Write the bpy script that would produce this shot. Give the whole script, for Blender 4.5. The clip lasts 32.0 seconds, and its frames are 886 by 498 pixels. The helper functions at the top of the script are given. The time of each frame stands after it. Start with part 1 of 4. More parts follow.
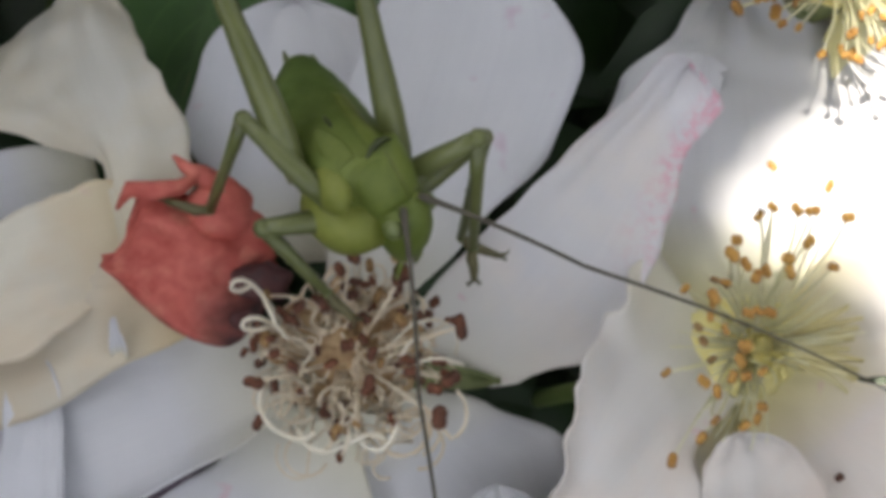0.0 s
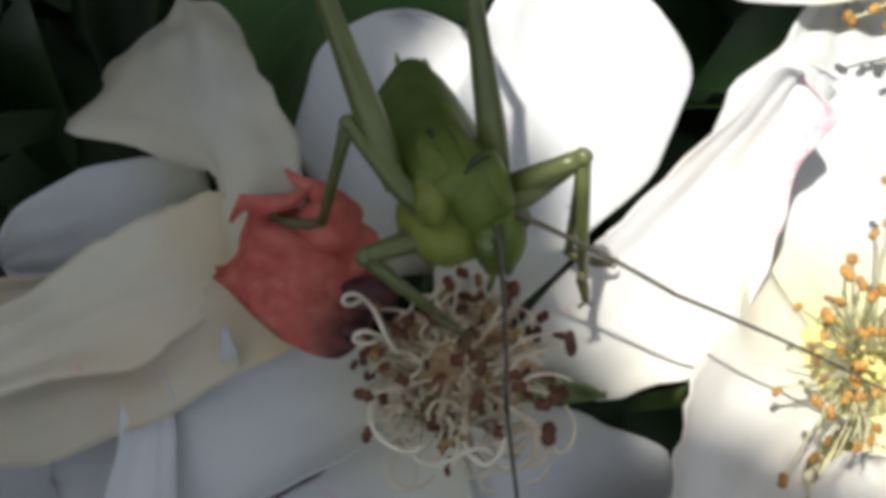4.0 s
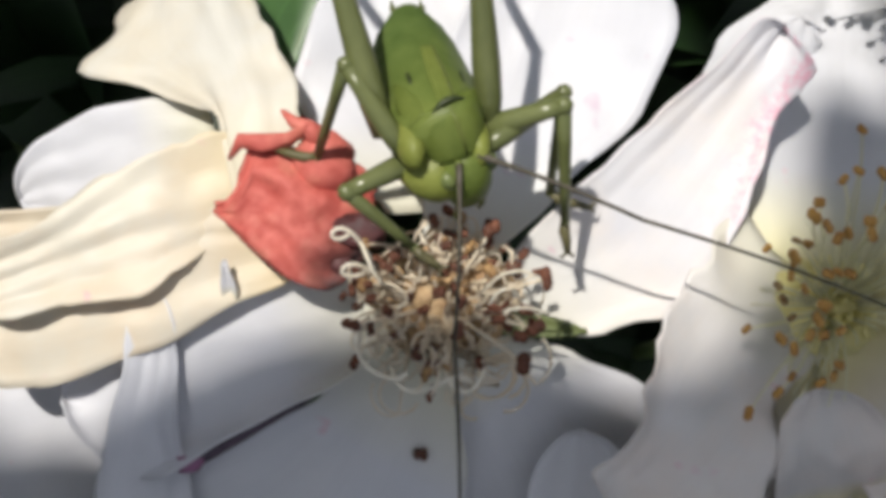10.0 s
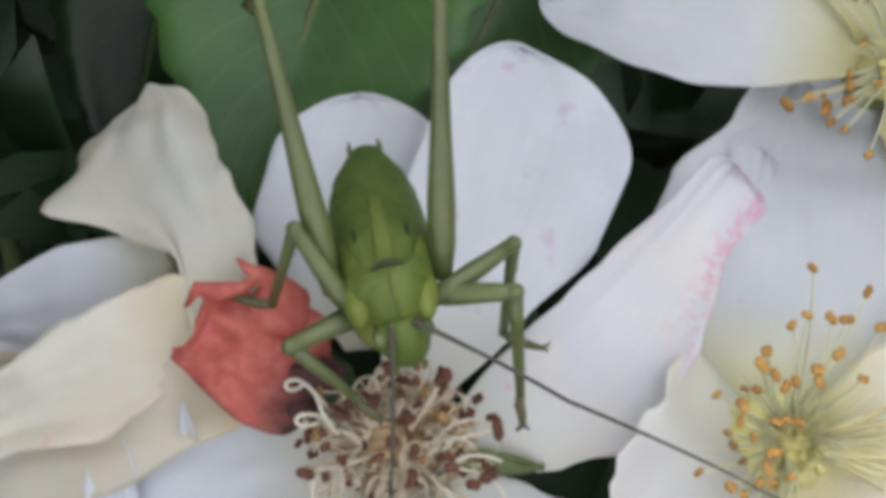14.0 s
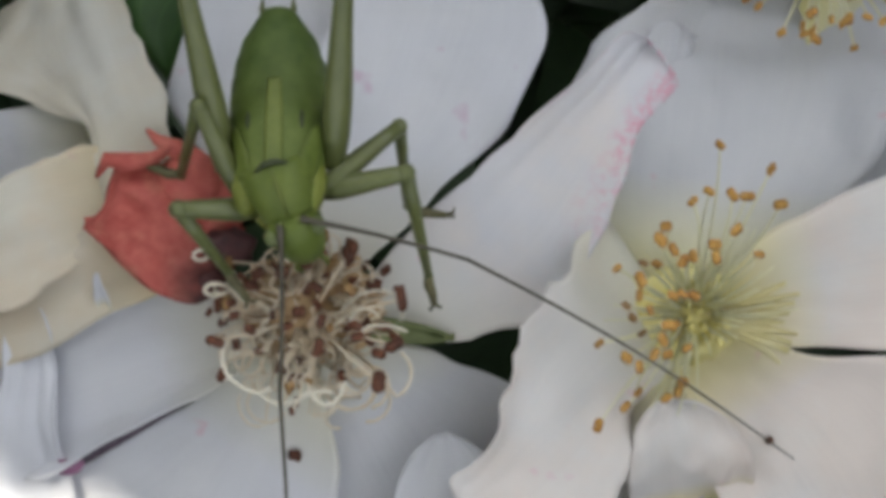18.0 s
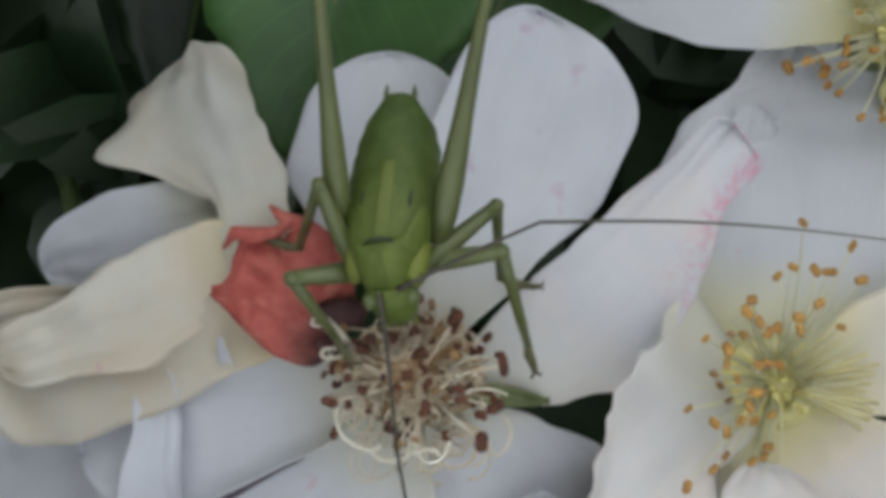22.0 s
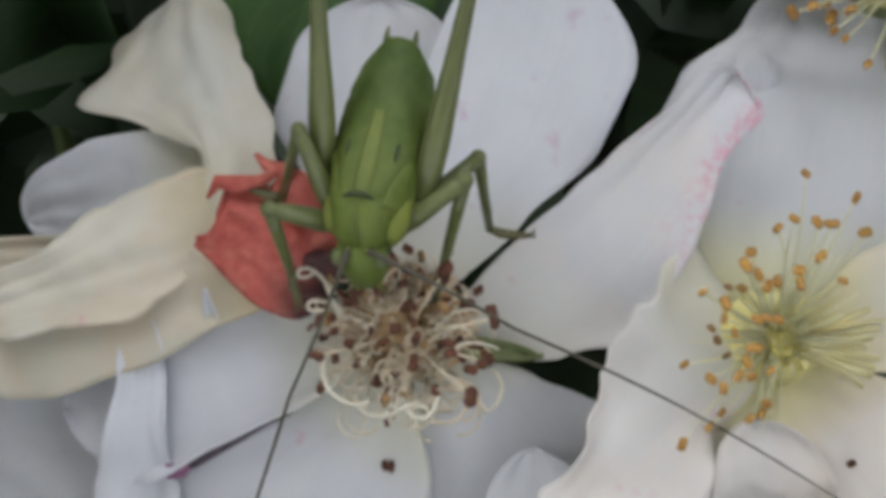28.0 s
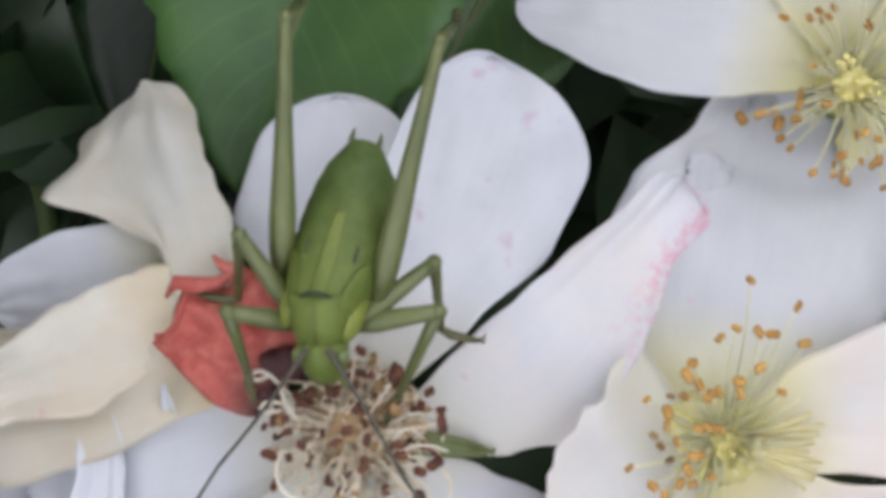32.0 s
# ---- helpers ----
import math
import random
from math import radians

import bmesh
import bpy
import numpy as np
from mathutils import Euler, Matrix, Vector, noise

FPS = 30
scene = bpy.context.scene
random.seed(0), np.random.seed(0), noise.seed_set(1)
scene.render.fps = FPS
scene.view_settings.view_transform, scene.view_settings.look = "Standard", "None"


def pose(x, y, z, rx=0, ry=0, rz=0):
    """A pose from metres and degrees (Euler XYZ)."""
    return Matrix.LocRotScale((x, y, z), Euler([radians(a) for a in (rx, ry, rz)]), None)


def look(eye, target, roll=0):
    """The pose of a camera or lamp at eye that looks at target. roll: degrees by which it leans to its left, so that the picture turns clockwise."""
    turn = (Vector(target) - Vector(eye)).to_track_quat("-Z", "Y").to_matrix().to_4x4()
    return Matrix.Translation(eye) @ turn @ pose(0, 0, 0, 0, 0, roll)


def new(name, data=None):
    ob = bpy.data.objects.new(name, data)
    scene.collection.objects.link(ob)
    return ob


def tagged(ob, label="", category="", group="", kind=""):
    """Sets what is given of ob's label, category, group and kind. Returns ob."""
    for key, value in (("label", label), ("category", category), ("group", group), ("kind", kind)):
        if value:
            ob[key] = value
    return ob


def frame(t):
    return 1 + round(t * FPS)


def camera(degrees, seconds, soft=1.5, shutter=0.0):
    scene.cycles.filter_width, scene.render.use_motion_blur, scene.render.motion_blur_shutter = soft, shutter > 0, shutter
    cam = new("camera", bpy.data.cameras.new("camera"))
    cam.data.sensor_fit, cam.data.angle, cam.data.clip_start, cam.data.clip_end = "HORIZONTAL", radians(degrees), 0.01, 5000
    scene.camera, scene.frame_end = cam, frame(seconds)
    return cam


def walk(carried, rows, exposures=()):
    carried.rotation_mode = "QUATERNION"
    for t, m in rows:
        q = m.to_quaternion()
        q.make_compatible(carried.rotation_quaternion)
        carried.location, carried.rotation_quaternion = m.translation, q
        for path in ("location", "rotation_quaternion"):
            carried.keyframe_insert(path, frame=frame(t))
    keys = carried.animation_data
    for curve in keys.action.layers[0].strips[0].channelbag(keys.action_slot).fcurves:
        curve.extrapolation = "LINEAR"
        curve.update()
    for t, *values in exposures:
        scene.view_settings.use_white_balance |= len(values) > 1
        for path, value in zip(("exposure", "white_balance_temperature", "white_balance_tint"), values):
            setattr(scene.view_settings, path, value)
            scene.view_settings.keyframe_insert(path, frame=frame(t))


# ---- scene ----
cam = camera(40, 32.0, soft=5.0)
PATH = [
    (0, pose(-0.00535, -0.00540, 0.07584, 4.03, -5.88, -1.71)),
    (0.5, pose(-0.00479, -0.00516, 0.07579, 4.28, -5.60, -1.79)),
    (1, pose(-0.00461, -0.00529, 0.07649, 3.77, -5.48, -1.74)),
    (1.5, pose(-0.00460, -0.00554, 0.07699, 3.78, -5.04, -1.74)),
    (2, pose(-0.00429, -0.00523, 0.07666, 3.70, -4.69, -1.48)),
    (2.5, pose(-0.00454, -0.00431, 0.07616, 3.93, -4.53, -1.39)),
    (3, pose(-0.00434, -0.00315, 0.07586, 4.39, -4.30, -1.25)),
    (3.5, pose(-0.00758, -0.00408, 0.07608, 3.52, -2.78, -1.11)),
    (5.5, pose(-0.00430, -0.00332, 0.07543, 3.67, -1.97, -0.48)),
    (6, pose(-0.00363, -0.00388, 0.07591, 3.06, -2.06, -0.58)),
    (6.5, pose(-0.00292, -0.00394, 0.07578, 2.94, -2.40, -0.46)),
    (7, pose(-0.00224, -0.00473, 0.07634, 2.14, -2.63, -0.33)),
    (7.5, pose(-0.00382, -0.00437, 0.07735, 2.78, -1.76, -0.30)),
    (8, pose(-0.00284, -0.00430, 0.07761, 2.55, -2.09, -0.27)),
    (8.5, pose(-0.00346, -0.00509, 0.07848, 2.05, -1.58, -0.29)),
    (9, pose(-0.00472, -0.00548, 0.07914, 0.92, -0.66, -0.19)),
    (9.5, pose(-0.00455, -0.00560, 0.07937, 1.02, -0.13, 0.01)),
    (10, pose(-0.00383, -0.00540, 0.07968, 1.55, -0.31, 0.07)),
    (10.5, pose(-0.00257, -0.00400, 0.07905, 1.93, -0.59, -0.05)),
    (11, pose(-0.00241, -0.00415, 0.07891, 1.87, -0.47, -0.32)),
    (11.5, pose(-0.00169, -0.00336, 0.07862, 2.29, -1.19, -0.38)),
    (12, pose(-0.00225, -0.00326, 0.07920, 2.03, -0.65, -0.29)),
    (12.5, pose(-0.00169, -0.00421, 0.07950, 1.44, -1.01, -0.29)),
    (13, pose(0.00036, -0.00167, 0.08025, 2.02, -1.10, -0.33)),
    (13.5, pose(0.00220, 0.00032, 0.08025, 2.31, -1.11, -0.34)),
    (14, pose(-0.00055, 0.00221, 0.08081, 2.65, -0.03, -0.56)),
    (14.5, pose(-0.00178, 0.00359, 0.08115, 0.58, 0.21, -0.65)),
    (15, pose(0.00014, 0.00231, 0.08094, -0.85, 0.26, -0.61)),
    (15.5, pose(0.00062, 0.00067, 0.08158, -1.85, 0.17, -0.38)),
    (17.5, pose(0.00233, 0.00189, 0.08217, -3.52, 0.00, -0.48)),
    (18, pose(0.00395, 0.00209, 0.08170, -3.24, -0.98, 0.03)),
    (18.5, pose(0.00569, 0.00168, 0.08143, -3.85, -1.31, 0.10)),
    (19, pose(0.00568, 0.00245, 0.08093, -3.71, -1.56, 0.24)),
    (19.5, pose(0.00665, 0.00261, 0.08161, -3.67, -2.01, 0.25)),
    (20, pose(0.00665, 0.00253, 0.08275, -3.55, -0.89, -0.03)),
    (20.5, pose(0.00715, 0.00257, 0.08394, -3.18, -0.78, 0.02)),
    (21, pose(0.00500, 0.00266, 0.08632, -2.04, 0.94, 0.14)),
    (21.5, pose(0.00229, 0.00279, 0.08774, -0.97, 2.15, 0.25)),
    (22, pose(0.00213, 0.00303, 0.08766, -0.42, 2.48, 0.45)),
    (22.5, pose(0.00188, 0.00159, 0.08675, -0.84, 2.52, 0.38)),
    (23, pose(0.00204, 0.00194, 0.08746, -0.66, 2.14, 0.55)),
    (23.5, pose(0.00202, 0.00207, 0.08776, -0.37, 2.38, 0.73)),
    (24, pose(0.00295, 0.00242, 0.08783, 0.50, 1.63, 0.92)),
    (24.5, pose(0.00394, 0.00249, 0.08797, 0.68, 0.73, 0.91)),
    (25, pose(0.00435, 0.00208, 0.08695, 0.41, 0.90, 0.90)),
    (25.5, pose(0.00412, 0.00186, 0.08627, -0.88, 2.34, 0.79)),
    (27.5, pose(0.00314, 0.00185, 0.08458, -2.38, 2.89, 0.90)),
    (28, pose(0.00338, 0.00234, 0.08514, -2.28, 2.97, 0.68)),
    (28.5, pose(0.00433, 0.00269, 0.08540, -2.31, 2.64, 0.72)),
    (29, pose(0.00488, 0.00265, 0.08518, -2.55, 2.65, 0.75)),
    (29.5, pose(0.00437, 0.00295, 0.08487, -2.52, 2.90, 0.91)),
    (30, pose(0.00326, 0.00391, 0.08501, -2.43, 3.83, 0.92)),
    (30.5, pose(0.00274, 0.00386, 0.08606, -1.94, 3.85, 1.12)),
    (31, pose(0.00472, 0.00397, 0.08575, -1.85, 2.99, 1.40)),
    (31.5, pose(0.00542, 0.00547, 0.08578, -2.55, 3.25, 1.30)),
    (32, pose(0.00644, 0.00857, 0.08669, -1.64, 2.88, 1.24)),
]
# seconds, stops, white balance, tint: the phone brightens in shade and darkens in sun
EXPOSURES = [(t, stops + 0.1, kelvin, tint) for t, stops, kelvin, tint in (
    (0, 1.95, 7000, 10), (0.5, 1.45, 6800, 10), (1, 1.5, 6800, 8), (2, 1.62, 6750, 4), (3, 1.5, 6650, 2), (3.5, 1.3, 6650, 3), (5.5, 0.5, 6600, 8), (6.5, 0.5, 6600, 8), (7.0, 0.7, 6500, 10),
    (10, 0.7, 6500, 10), (11, 0.8, 6600, 10), (12, 1.5, 6500, 10), (13, 2.15, 6800, 10), (14, 2.3, 6800, 8), (15.5, 2.25, 6900, 7), (17.5, 1.9, 6950, 7), (18.2, 2.1, 6950, 7),
    (19, 2.28, 7100, 9), (20.2, 2.3, 7250, 9), (21, 1.87, 6850, 6), (22, 1.85, 6800, 5), (24, 1.9, 6500, 7), (25, 2.45, 7250, 9), (25.5, 2.5, 7300, 9), (27.5, 1.1, 6800, 9),
    (28.0, 2.2, 7000, 7), (29, 2.0, 6750, 8), (29.5, 2.18, 6850, 10), (30, 2.38, 6900, 10), (31, 2.38, 7000, 10), (32, 2.45, 6800, 12))]
walk(cam, PATH, EXPOSURES)

# ---- world, sun and exposure ----
SUN_DIR = Vector((-0.25, 0.38, 1.0)).normalized()      # towards the sun
world = bpy.data.worlds.new("world")
scene.world = world
world.use_nodes = True
wn = world.node_tree
sky = wn.nodes.new("ShaderNodeTexSky")
sky.sky_type = "NISHITA"
sky.sun_disc = False
sky.sun_elevation = math.asin(SUN_DIR.z)
sky.sun_rotation = math.atan2(SUN_DIR.x, SUN_DIR.y)
haze = wn.nodes.new("ShaderNodeHueSaturation")            # a milky, hazy sky
haze.inputs["Saturation"].default_value = 0.3
wn.links.new(sky.outputs[0], haze.inputs["Color"])
wn.links.new(haze.outputs[0], wn.nodes["Background"].inputs[0])
wn.nodes["Background"].inputs[1].default_value = 0.12
sun = new("sun", bpy.data.lights.new("sun", "SUN"))
sun.data.energy, sun.data.angle, sun.data.color = 2.8, radians(1.0), (1.0, 0.95, 0.87)
sun.matrix_world = look(SUN_DIR * 2, (0, 0, 0))

MM = 0.001


# ---- materials ----
def shader(name):
    m = bpy.data.materials.new(name)
    m.use_nodes = True
    return m, m.node_tree.nodes, m.node_tree.links, m.node_tree.nodes["Principled BSDF"]


def rgb(c):
    return (*c, 1.0)


def noise_node(n, l, scale, detail=4.0, stretch=(1, 1, 1), coord="Object", rough=0.6):
    tc, mp, nz = n.new("ShaderNodeTexCoord"), n.new("ShaderNodeMapping"), n.new("ShaderNodeTexNoise")
    mp.inputs["Scale"].default_value = stretch
    nz.inputs["Scale"].default_value, nz.inputs["Detail"].default_value, nz.inputs["Roughness"].default_value = scale, detail, rough
    l.new(tc.outputs[coord], mp.inputs[0])
    l.new(mp.outputs[0], nz.inputs["Vector"])
    return nz.outputs["Fac"]


def ramp(n, l, fac, stops):
    r = n.new("ShaderNodeValToRGB")
    e = r.color_ramp.elements
    while len(e) < len(stops):
        e.new(0.5)
    for k, (p, c) in zip(e, stops):
        k.position, k.color = p, rgb(c) if len(c) == 3 else c
    l.new(fac, r.inputs[0])
    return r.outputs[0]


def mix(n, l, fac, a, b, mode="MIX"):
    x = n.new("ShaderNodeMix")
    x.data_type, x.blend_type = "RGBA", mode
    for sock, v in ((x.inputs[0], fac), (x.inputs[6], a), (x.inputs[7], b)):
        if hasattr(v, "links") or hasattr(v, "is_linked"):
            l.new(v, sock)
        else:
            sock.default_value = v if isinstance(v, float) else rgb(v)
    return x.outputs[2]


def bump(n, l, bsdf, height, strength, distance):
    b = n.new("ShaderNodeBump")
    b.inputs["Strength"].default_value, b.inputs["Distance"].default_value = strength, distance
    l.new(height, b.inputs["Height"])
    l.new(b.outputs[0], bsdf.inputs["Normal"])
    return b


def through_light(n, l, bsdf, colour, share):
    """Lets a thin sheet pass light: part of the surface is translucent."""
    tr, ad = n.new("ShaderNodeBsdfTranslucent"), n.new("ShaderNodeMixShader")
    if hasattr(colour, "is_linked"):
        l.new(colour, tr.inputs["Color"])
    else:
        tr.inputs["Color"].default_value = rgb(colour)
    ad.inputs[0].default_value = share
    l.new(bsdf.outputs[0], ad.inputs[1])
    l.new(tr.outputs[0], ad.inputs[2])
    l.new(ad.outputs[0], n["Material Output"].inputs["Surface"])


def petal_material(name, white, claw, stain, stain_edge=0.0, rosy=(0.78, 0.46, 0.55), blush=None):
    """White petal: tinted claw near the base, fine veins, flecks of pink, a pink rim of strength stain_edge."""
    m, n, l, p = shader(name)
    uv, sep = n.new("ShaderNodeUVMap"), n.new("ShaderNodeSeparateXYZ")
    l.new(uv.outputs[0], sep.inputs[0])
    blotch = noise_node(n, l, 170.0, 3.0)
    tone = ramp(n, l, blotch, [(0.3, [c * 0.93 for c in white]), (0.7, white)])
    cloud = ramp(n, l, noise_node(n, l, 75.0, 3.0), [(0.38, (1, 1, 1)), (0.66, (0, 0, 0))])
    half = mix(n, l, 1.0, cloud, (0.55, 0.55, 0.55), "MULTIPLY")
    tone = mix(n, l, half, tone, (white[0] * 0.86, white[1] * 0.88, white[2] * 0.92))
    if blush:
        patch = ramp(n, l, noise_node(n, l, 120.0, 4.0), [(0.42, (0, 0, 0)), (0.62, (0.75, 0.75, 0.75))])
        tone = mix(n, l, patch, tone, blush)
    vein = n.new("ShaderNodeTexNoise")
    vmap = n.new("ShaderNodeMapping")
    vmap.inputs["Scale"].default_value = (2.0, 34.0, 1.0)
    l.new(uv.outputs[0], vmap.inputs[0])
    l.new(vmap.outputs[0], vein.inputs["Vector"])
    vein.inputs["Scale"].default_value, vein.inputs["Detail"].default_value = 1.0, 5.0
    streak = ramp(n, l, vein.outputs["Fac"], [(0.36, (0.93, 0.93, 0.945)), (0.64, (1, 1, 1))])
    tone = mix(n, l, 0.35, tone, streak, "MULTIPLY")
    base = ramp(n, l, sep.outputs[0], [(0.04, (1, 1, 1)), (0.27, (0, 0, 0))])
    col = mix(n, l, base, tone, claw)
    fleck = ramp(n, l, noise_node(n, l, 330.0, 2.0), [(0.70 - stain, (0, 0, 0)), (0.78 - stain, (0.6, 0.6, 0.6))])
    col = mix(n, l, fleck, col, rosy)
    if stain_edge:
        side = ramp(n, l, sep.outputs[1], [(0.0, (0.2, 0.2, 0.2)), (0.06, (0, 0, 0)), (0.74, (0, 0, 0)), (0.90, (1, 1, 1))])
        far = ramp(n, l, sep.outputs[0], [(0.36, (0, 0, 0)), (0.66, (1, 1, 1))])
        speck = ramp(n, l, noise_node(n, l, 1300.0, 4.0), [(0.42, (0, 0, 0)), (0.62, (1, 1, 1))])
        f = mix(n, l, 1.0, mix(n, l, 1.0, side, far, "MULTIPLY"), speck, "MULTIPLY")
        f = mix(n, l, 1.0, f, (stain_edge,) * 3, "MULTIPLY")
        col = mix(n, l, f, col, rosy)
    l.new(col, p.inputs["Base Color"])
    p.inputs["Roughness"].default_value = 0.45
    p.inputs["Specular IOR Level"].default_value = 0.3
    wv = n.new("ShaderNodeTexNoise")
    mp = n.new("ShaderNodeMapping")
    mp.inputs["Scale"].default_value = (3.0, 60.0, 1.0)
    l.new(uv.outputs[0], mp.inputs[0])
    l.new(mp.outputs[0], wv.inputs["Vector"])
    wv.inputs["Scale"].default_value = 1.0
    crinkle = noise_node(n, l, 210.0, 3.0)
    relief = mix(n, l, 0.6, wv.outputs["Color"], crinkle)
    bump(n, l, p, relief, 0.28, 0.0003)
    through_light(n, l, p, col, 0.30)
    return m


def plain_material(name, dark, light, scale, rough=0.5, share=0.0, bump_mm=0.05, spec=0.4, detail=4.0, stretch=(1, 1, 1)):
    m, n, l, p = shader(name)
    f = noise_node(n, l, scale, detail, stretch)
    fine = noise_node(n, l, scale * 6, 2.0, stretch)
    col = mix(n, l, 0.25, ramp(n, l, f, [(0.32, dark), (0.68, light)]), ramp(n, l, fine, [(0.3, dark), (0.7, light)]))
    info = n.new("ShaderNodeObjectInfo")
    col = mix(n, l, 1.0, col, ramp(n, l, info.outputs["Random"], [(0.0, (0.82, 0.82, 0.82)), (1.0, (1, 1, 1))]), "MULTIPLY")
    l.new(col, p.inputs["Base Color"])
    p.inputs["Roughness"].default_value = rough
    p.inputs["Specular IOR Level"].default_value = spec
    bump(n, l, p, fine, 0.5, bump_mm * MM)
    if share:
        through_light(n, l, p, col, share)
    return m


def leaf_material(name, dark, light):
    m, n, l, p = shader(name)
    uv, sep = n.new("ShaderNodeUVMap"), n.new("ShaderNodeSeparateXYZ")
    l.new(uv.outputs[0], sep.inputs[0])
    f = noise_node(n, l, 90.0, 4.0)
    col = ramp(n, l, f, [(0.3, dark), (0.7, light)])
    # side veins slant off the midrib
    ab, ad, wv = n.new("ShaderNodeMath"), n.new("ShaderNodeMath"), n.new("ShaderNodeMath")
    ab.operation, ad.operation, wv.operation = "ABSOLUTE", "MULTIPLY_ADD", "SINE"
    sh = n.new("ShaderNodeMath")
    sh.operation = "SUBTRACT"
    l.new(sep.outputs[1], sh.inputs[0])
    sh.inputs[1].default_value = 0.5
    l.new(sh.outputs[0], ab.inputs[0])
    l.new(ab.outputs[0], ad.inputs[0])
    ad.inputs[1].default_value = -0.7
    l.new(sep.outputs[0], ad.inputs[2])
    sc = n.new("ShaderNodeMath")
    sc.operation = "MULTIPLY"
    sc.inputs[1].default_value = 62.0
    l.new(ad.outputs[0], sc.inputs[0])
    l.new(sc.outputs[0], wv.inputs[0])
    vein = ramp(n, l, wv.outputs[0], [(0.86, (0, 0, 0)), (1.0, (1, 1, 1))])
    mid = ramp(n, l, ab.outputs[0], [(0.0, (1, 1, 1)), (0.03, (0, 0, 0))])
    both = mix(n, l, 1.0, vein, mid, "LIGHTEN")
    half = mix(n, l, 1.0, both, (0.10, 0.10, 0.10), "MULTIPLY")
    col = mix(n, l, half, col, [min(1, c * 1.9) for c in light])
    info = n.new("ShaderNodeObjectInfo")
    col = mix(n, l, 1.0, col, ramp(n, l, info.outputs["Random"], [(0.0, (0.7, 0.7, 0.7)), (1.0, (1.1, 1.1, 1.1))]), "MULTIPLY")
    l.new(col, p.inputs["Base Color"])
    p.inputs["Roughness"].default_value = 0.42
    bump(n, l, p, both, -0.6, 0.0004)
    through_light(n, l, p, col, 0.25)
    return m


WHITE, CREAM = (0.80, 0.80, 0.83), (0.80, 0.76, 0.66)
petal_white = petal_material("petal_white", WHITE, (0.74, 0.72, 0.60), 0.0)
petal_flecked = petal_material("petal_flecked", WHITE, (0.76, 0.74, 0.66), 0.07, rosy=(0.66, 0.47, 0.60))
petal_rosy = petal_material("petal_rosy", (0.80, 0.79, 0.81), (0.76, 0.74, 0.66), 0.03, 0.95, rosy=(0.76, 0.43, 0.53), blush=(0.80, 0.75, 0.72))
petal_cream = petal_material("petal_cream", CREAM, (0.78, 0.68, 0.46), 0.0, blush=(0.75, 0.65, 0.51))
petal_ivory = petal_material("petal_ivory", (0.81, 0.785, 0.71), (0.78, 0.73, 0.58), 0.0, blush=(0.73, 0.67, 0.55))
petal_fresh = petal_material("petal_fresh", (0.80, 0.80, 0.82), (0.82, 0.77, 0.42), 0.0)
petal_warm = petal_material("petal_warm", (0.81, 0.775, 0.74), (0.82, 0.75, 0.40), 0.0, blush=(0.79, 0.70, 0.64))
petal_torn = petal_material("petal_torn", (0.81, 0.78, 0.75), (0.80, 0.78, 0.68), 0.0, blush=(0.80, 0.72, 0.66))
# buff, with the shade below the cream petal mixed into its colour
petal_buff_shaded = petal_material("petal_buff_shaded", (0.74, 0.70, 0.60), (0.78, 0.62, 0.34), 0.0, blush=(0.70, 0.60, 0.46))


def red_material():
    """Coral red that browns to black towards its far lower corner."""
    m, n, l, p = shader("petal_red")
    uv, sep = n.new("ShaderNodeUVMap"), n.new("ShaderNodeSeparateXYZ")
    l.new(uv.outputs[0], sep.inputs[0])
    col = ramp(n, l, noise_node(n, l, 260.0, 4.0), [(0.3, (0.38, 0.055, 0.045)), (0.7, (0.64, 0.155, 0.125))])
    fine = noise_node(n, l, 1100.0, 3.0)
    col = mix(n, l, 0.2, col, ramp(n, l, fine, [(0.3, (0.40, 0.06, 0.04)), (0.7, (0.85, 0.30, 0.24))]))
    pale = ramp(n, l, noise_node(n, l, 620.0, 5.0), [(0.54, (0, 0, 0)), (0.80, (0.38, 0.38, 0.38))])
    col = mix(n, l, pale, col, (0.84, 0.40, 0.28))
    brown = ramp(n, l, noise_node(n, l, 340.0, 4.0), [(0.54, (0, 0, 0)), (0.76, (0.5, 0.5, 0.5))])
    col = mix(n, l, brown, col, (0.30, 0.075, 0.04))
    ragged = noise_node(n, l, 420.0, 4.0)
    far = ramp(n, l, sep.outputs[0], [(0.46, (0, 0, 0)), (0.74, (1, 1, 1))])
    low = ramp(n, l, sep.outputs[1], [(0.15, (1, 1, 1)), (0.62, (0, 0, 0))])
    dark_corner = mix(n, l, 1.0, mix(n, l, 1.0, far, low, "MULTIPLY"), ramp(n, l, ragged, [(0.3, (0.5, 0.5, 0.5)), (0.6, (1, 1, 1))]), "MULTIPLY")
    col = mix(n, l, dark_corner, col, (0.035, 0.014, 0.014))
    l.new(col, p.inputs["Base Color"])
    p.inputs["Roughness"].default_value = 0.68
    bump(n, l, p, fine, 0.6, 0.0002)
    through_light(n, l, p, col, 0.15)
    return m


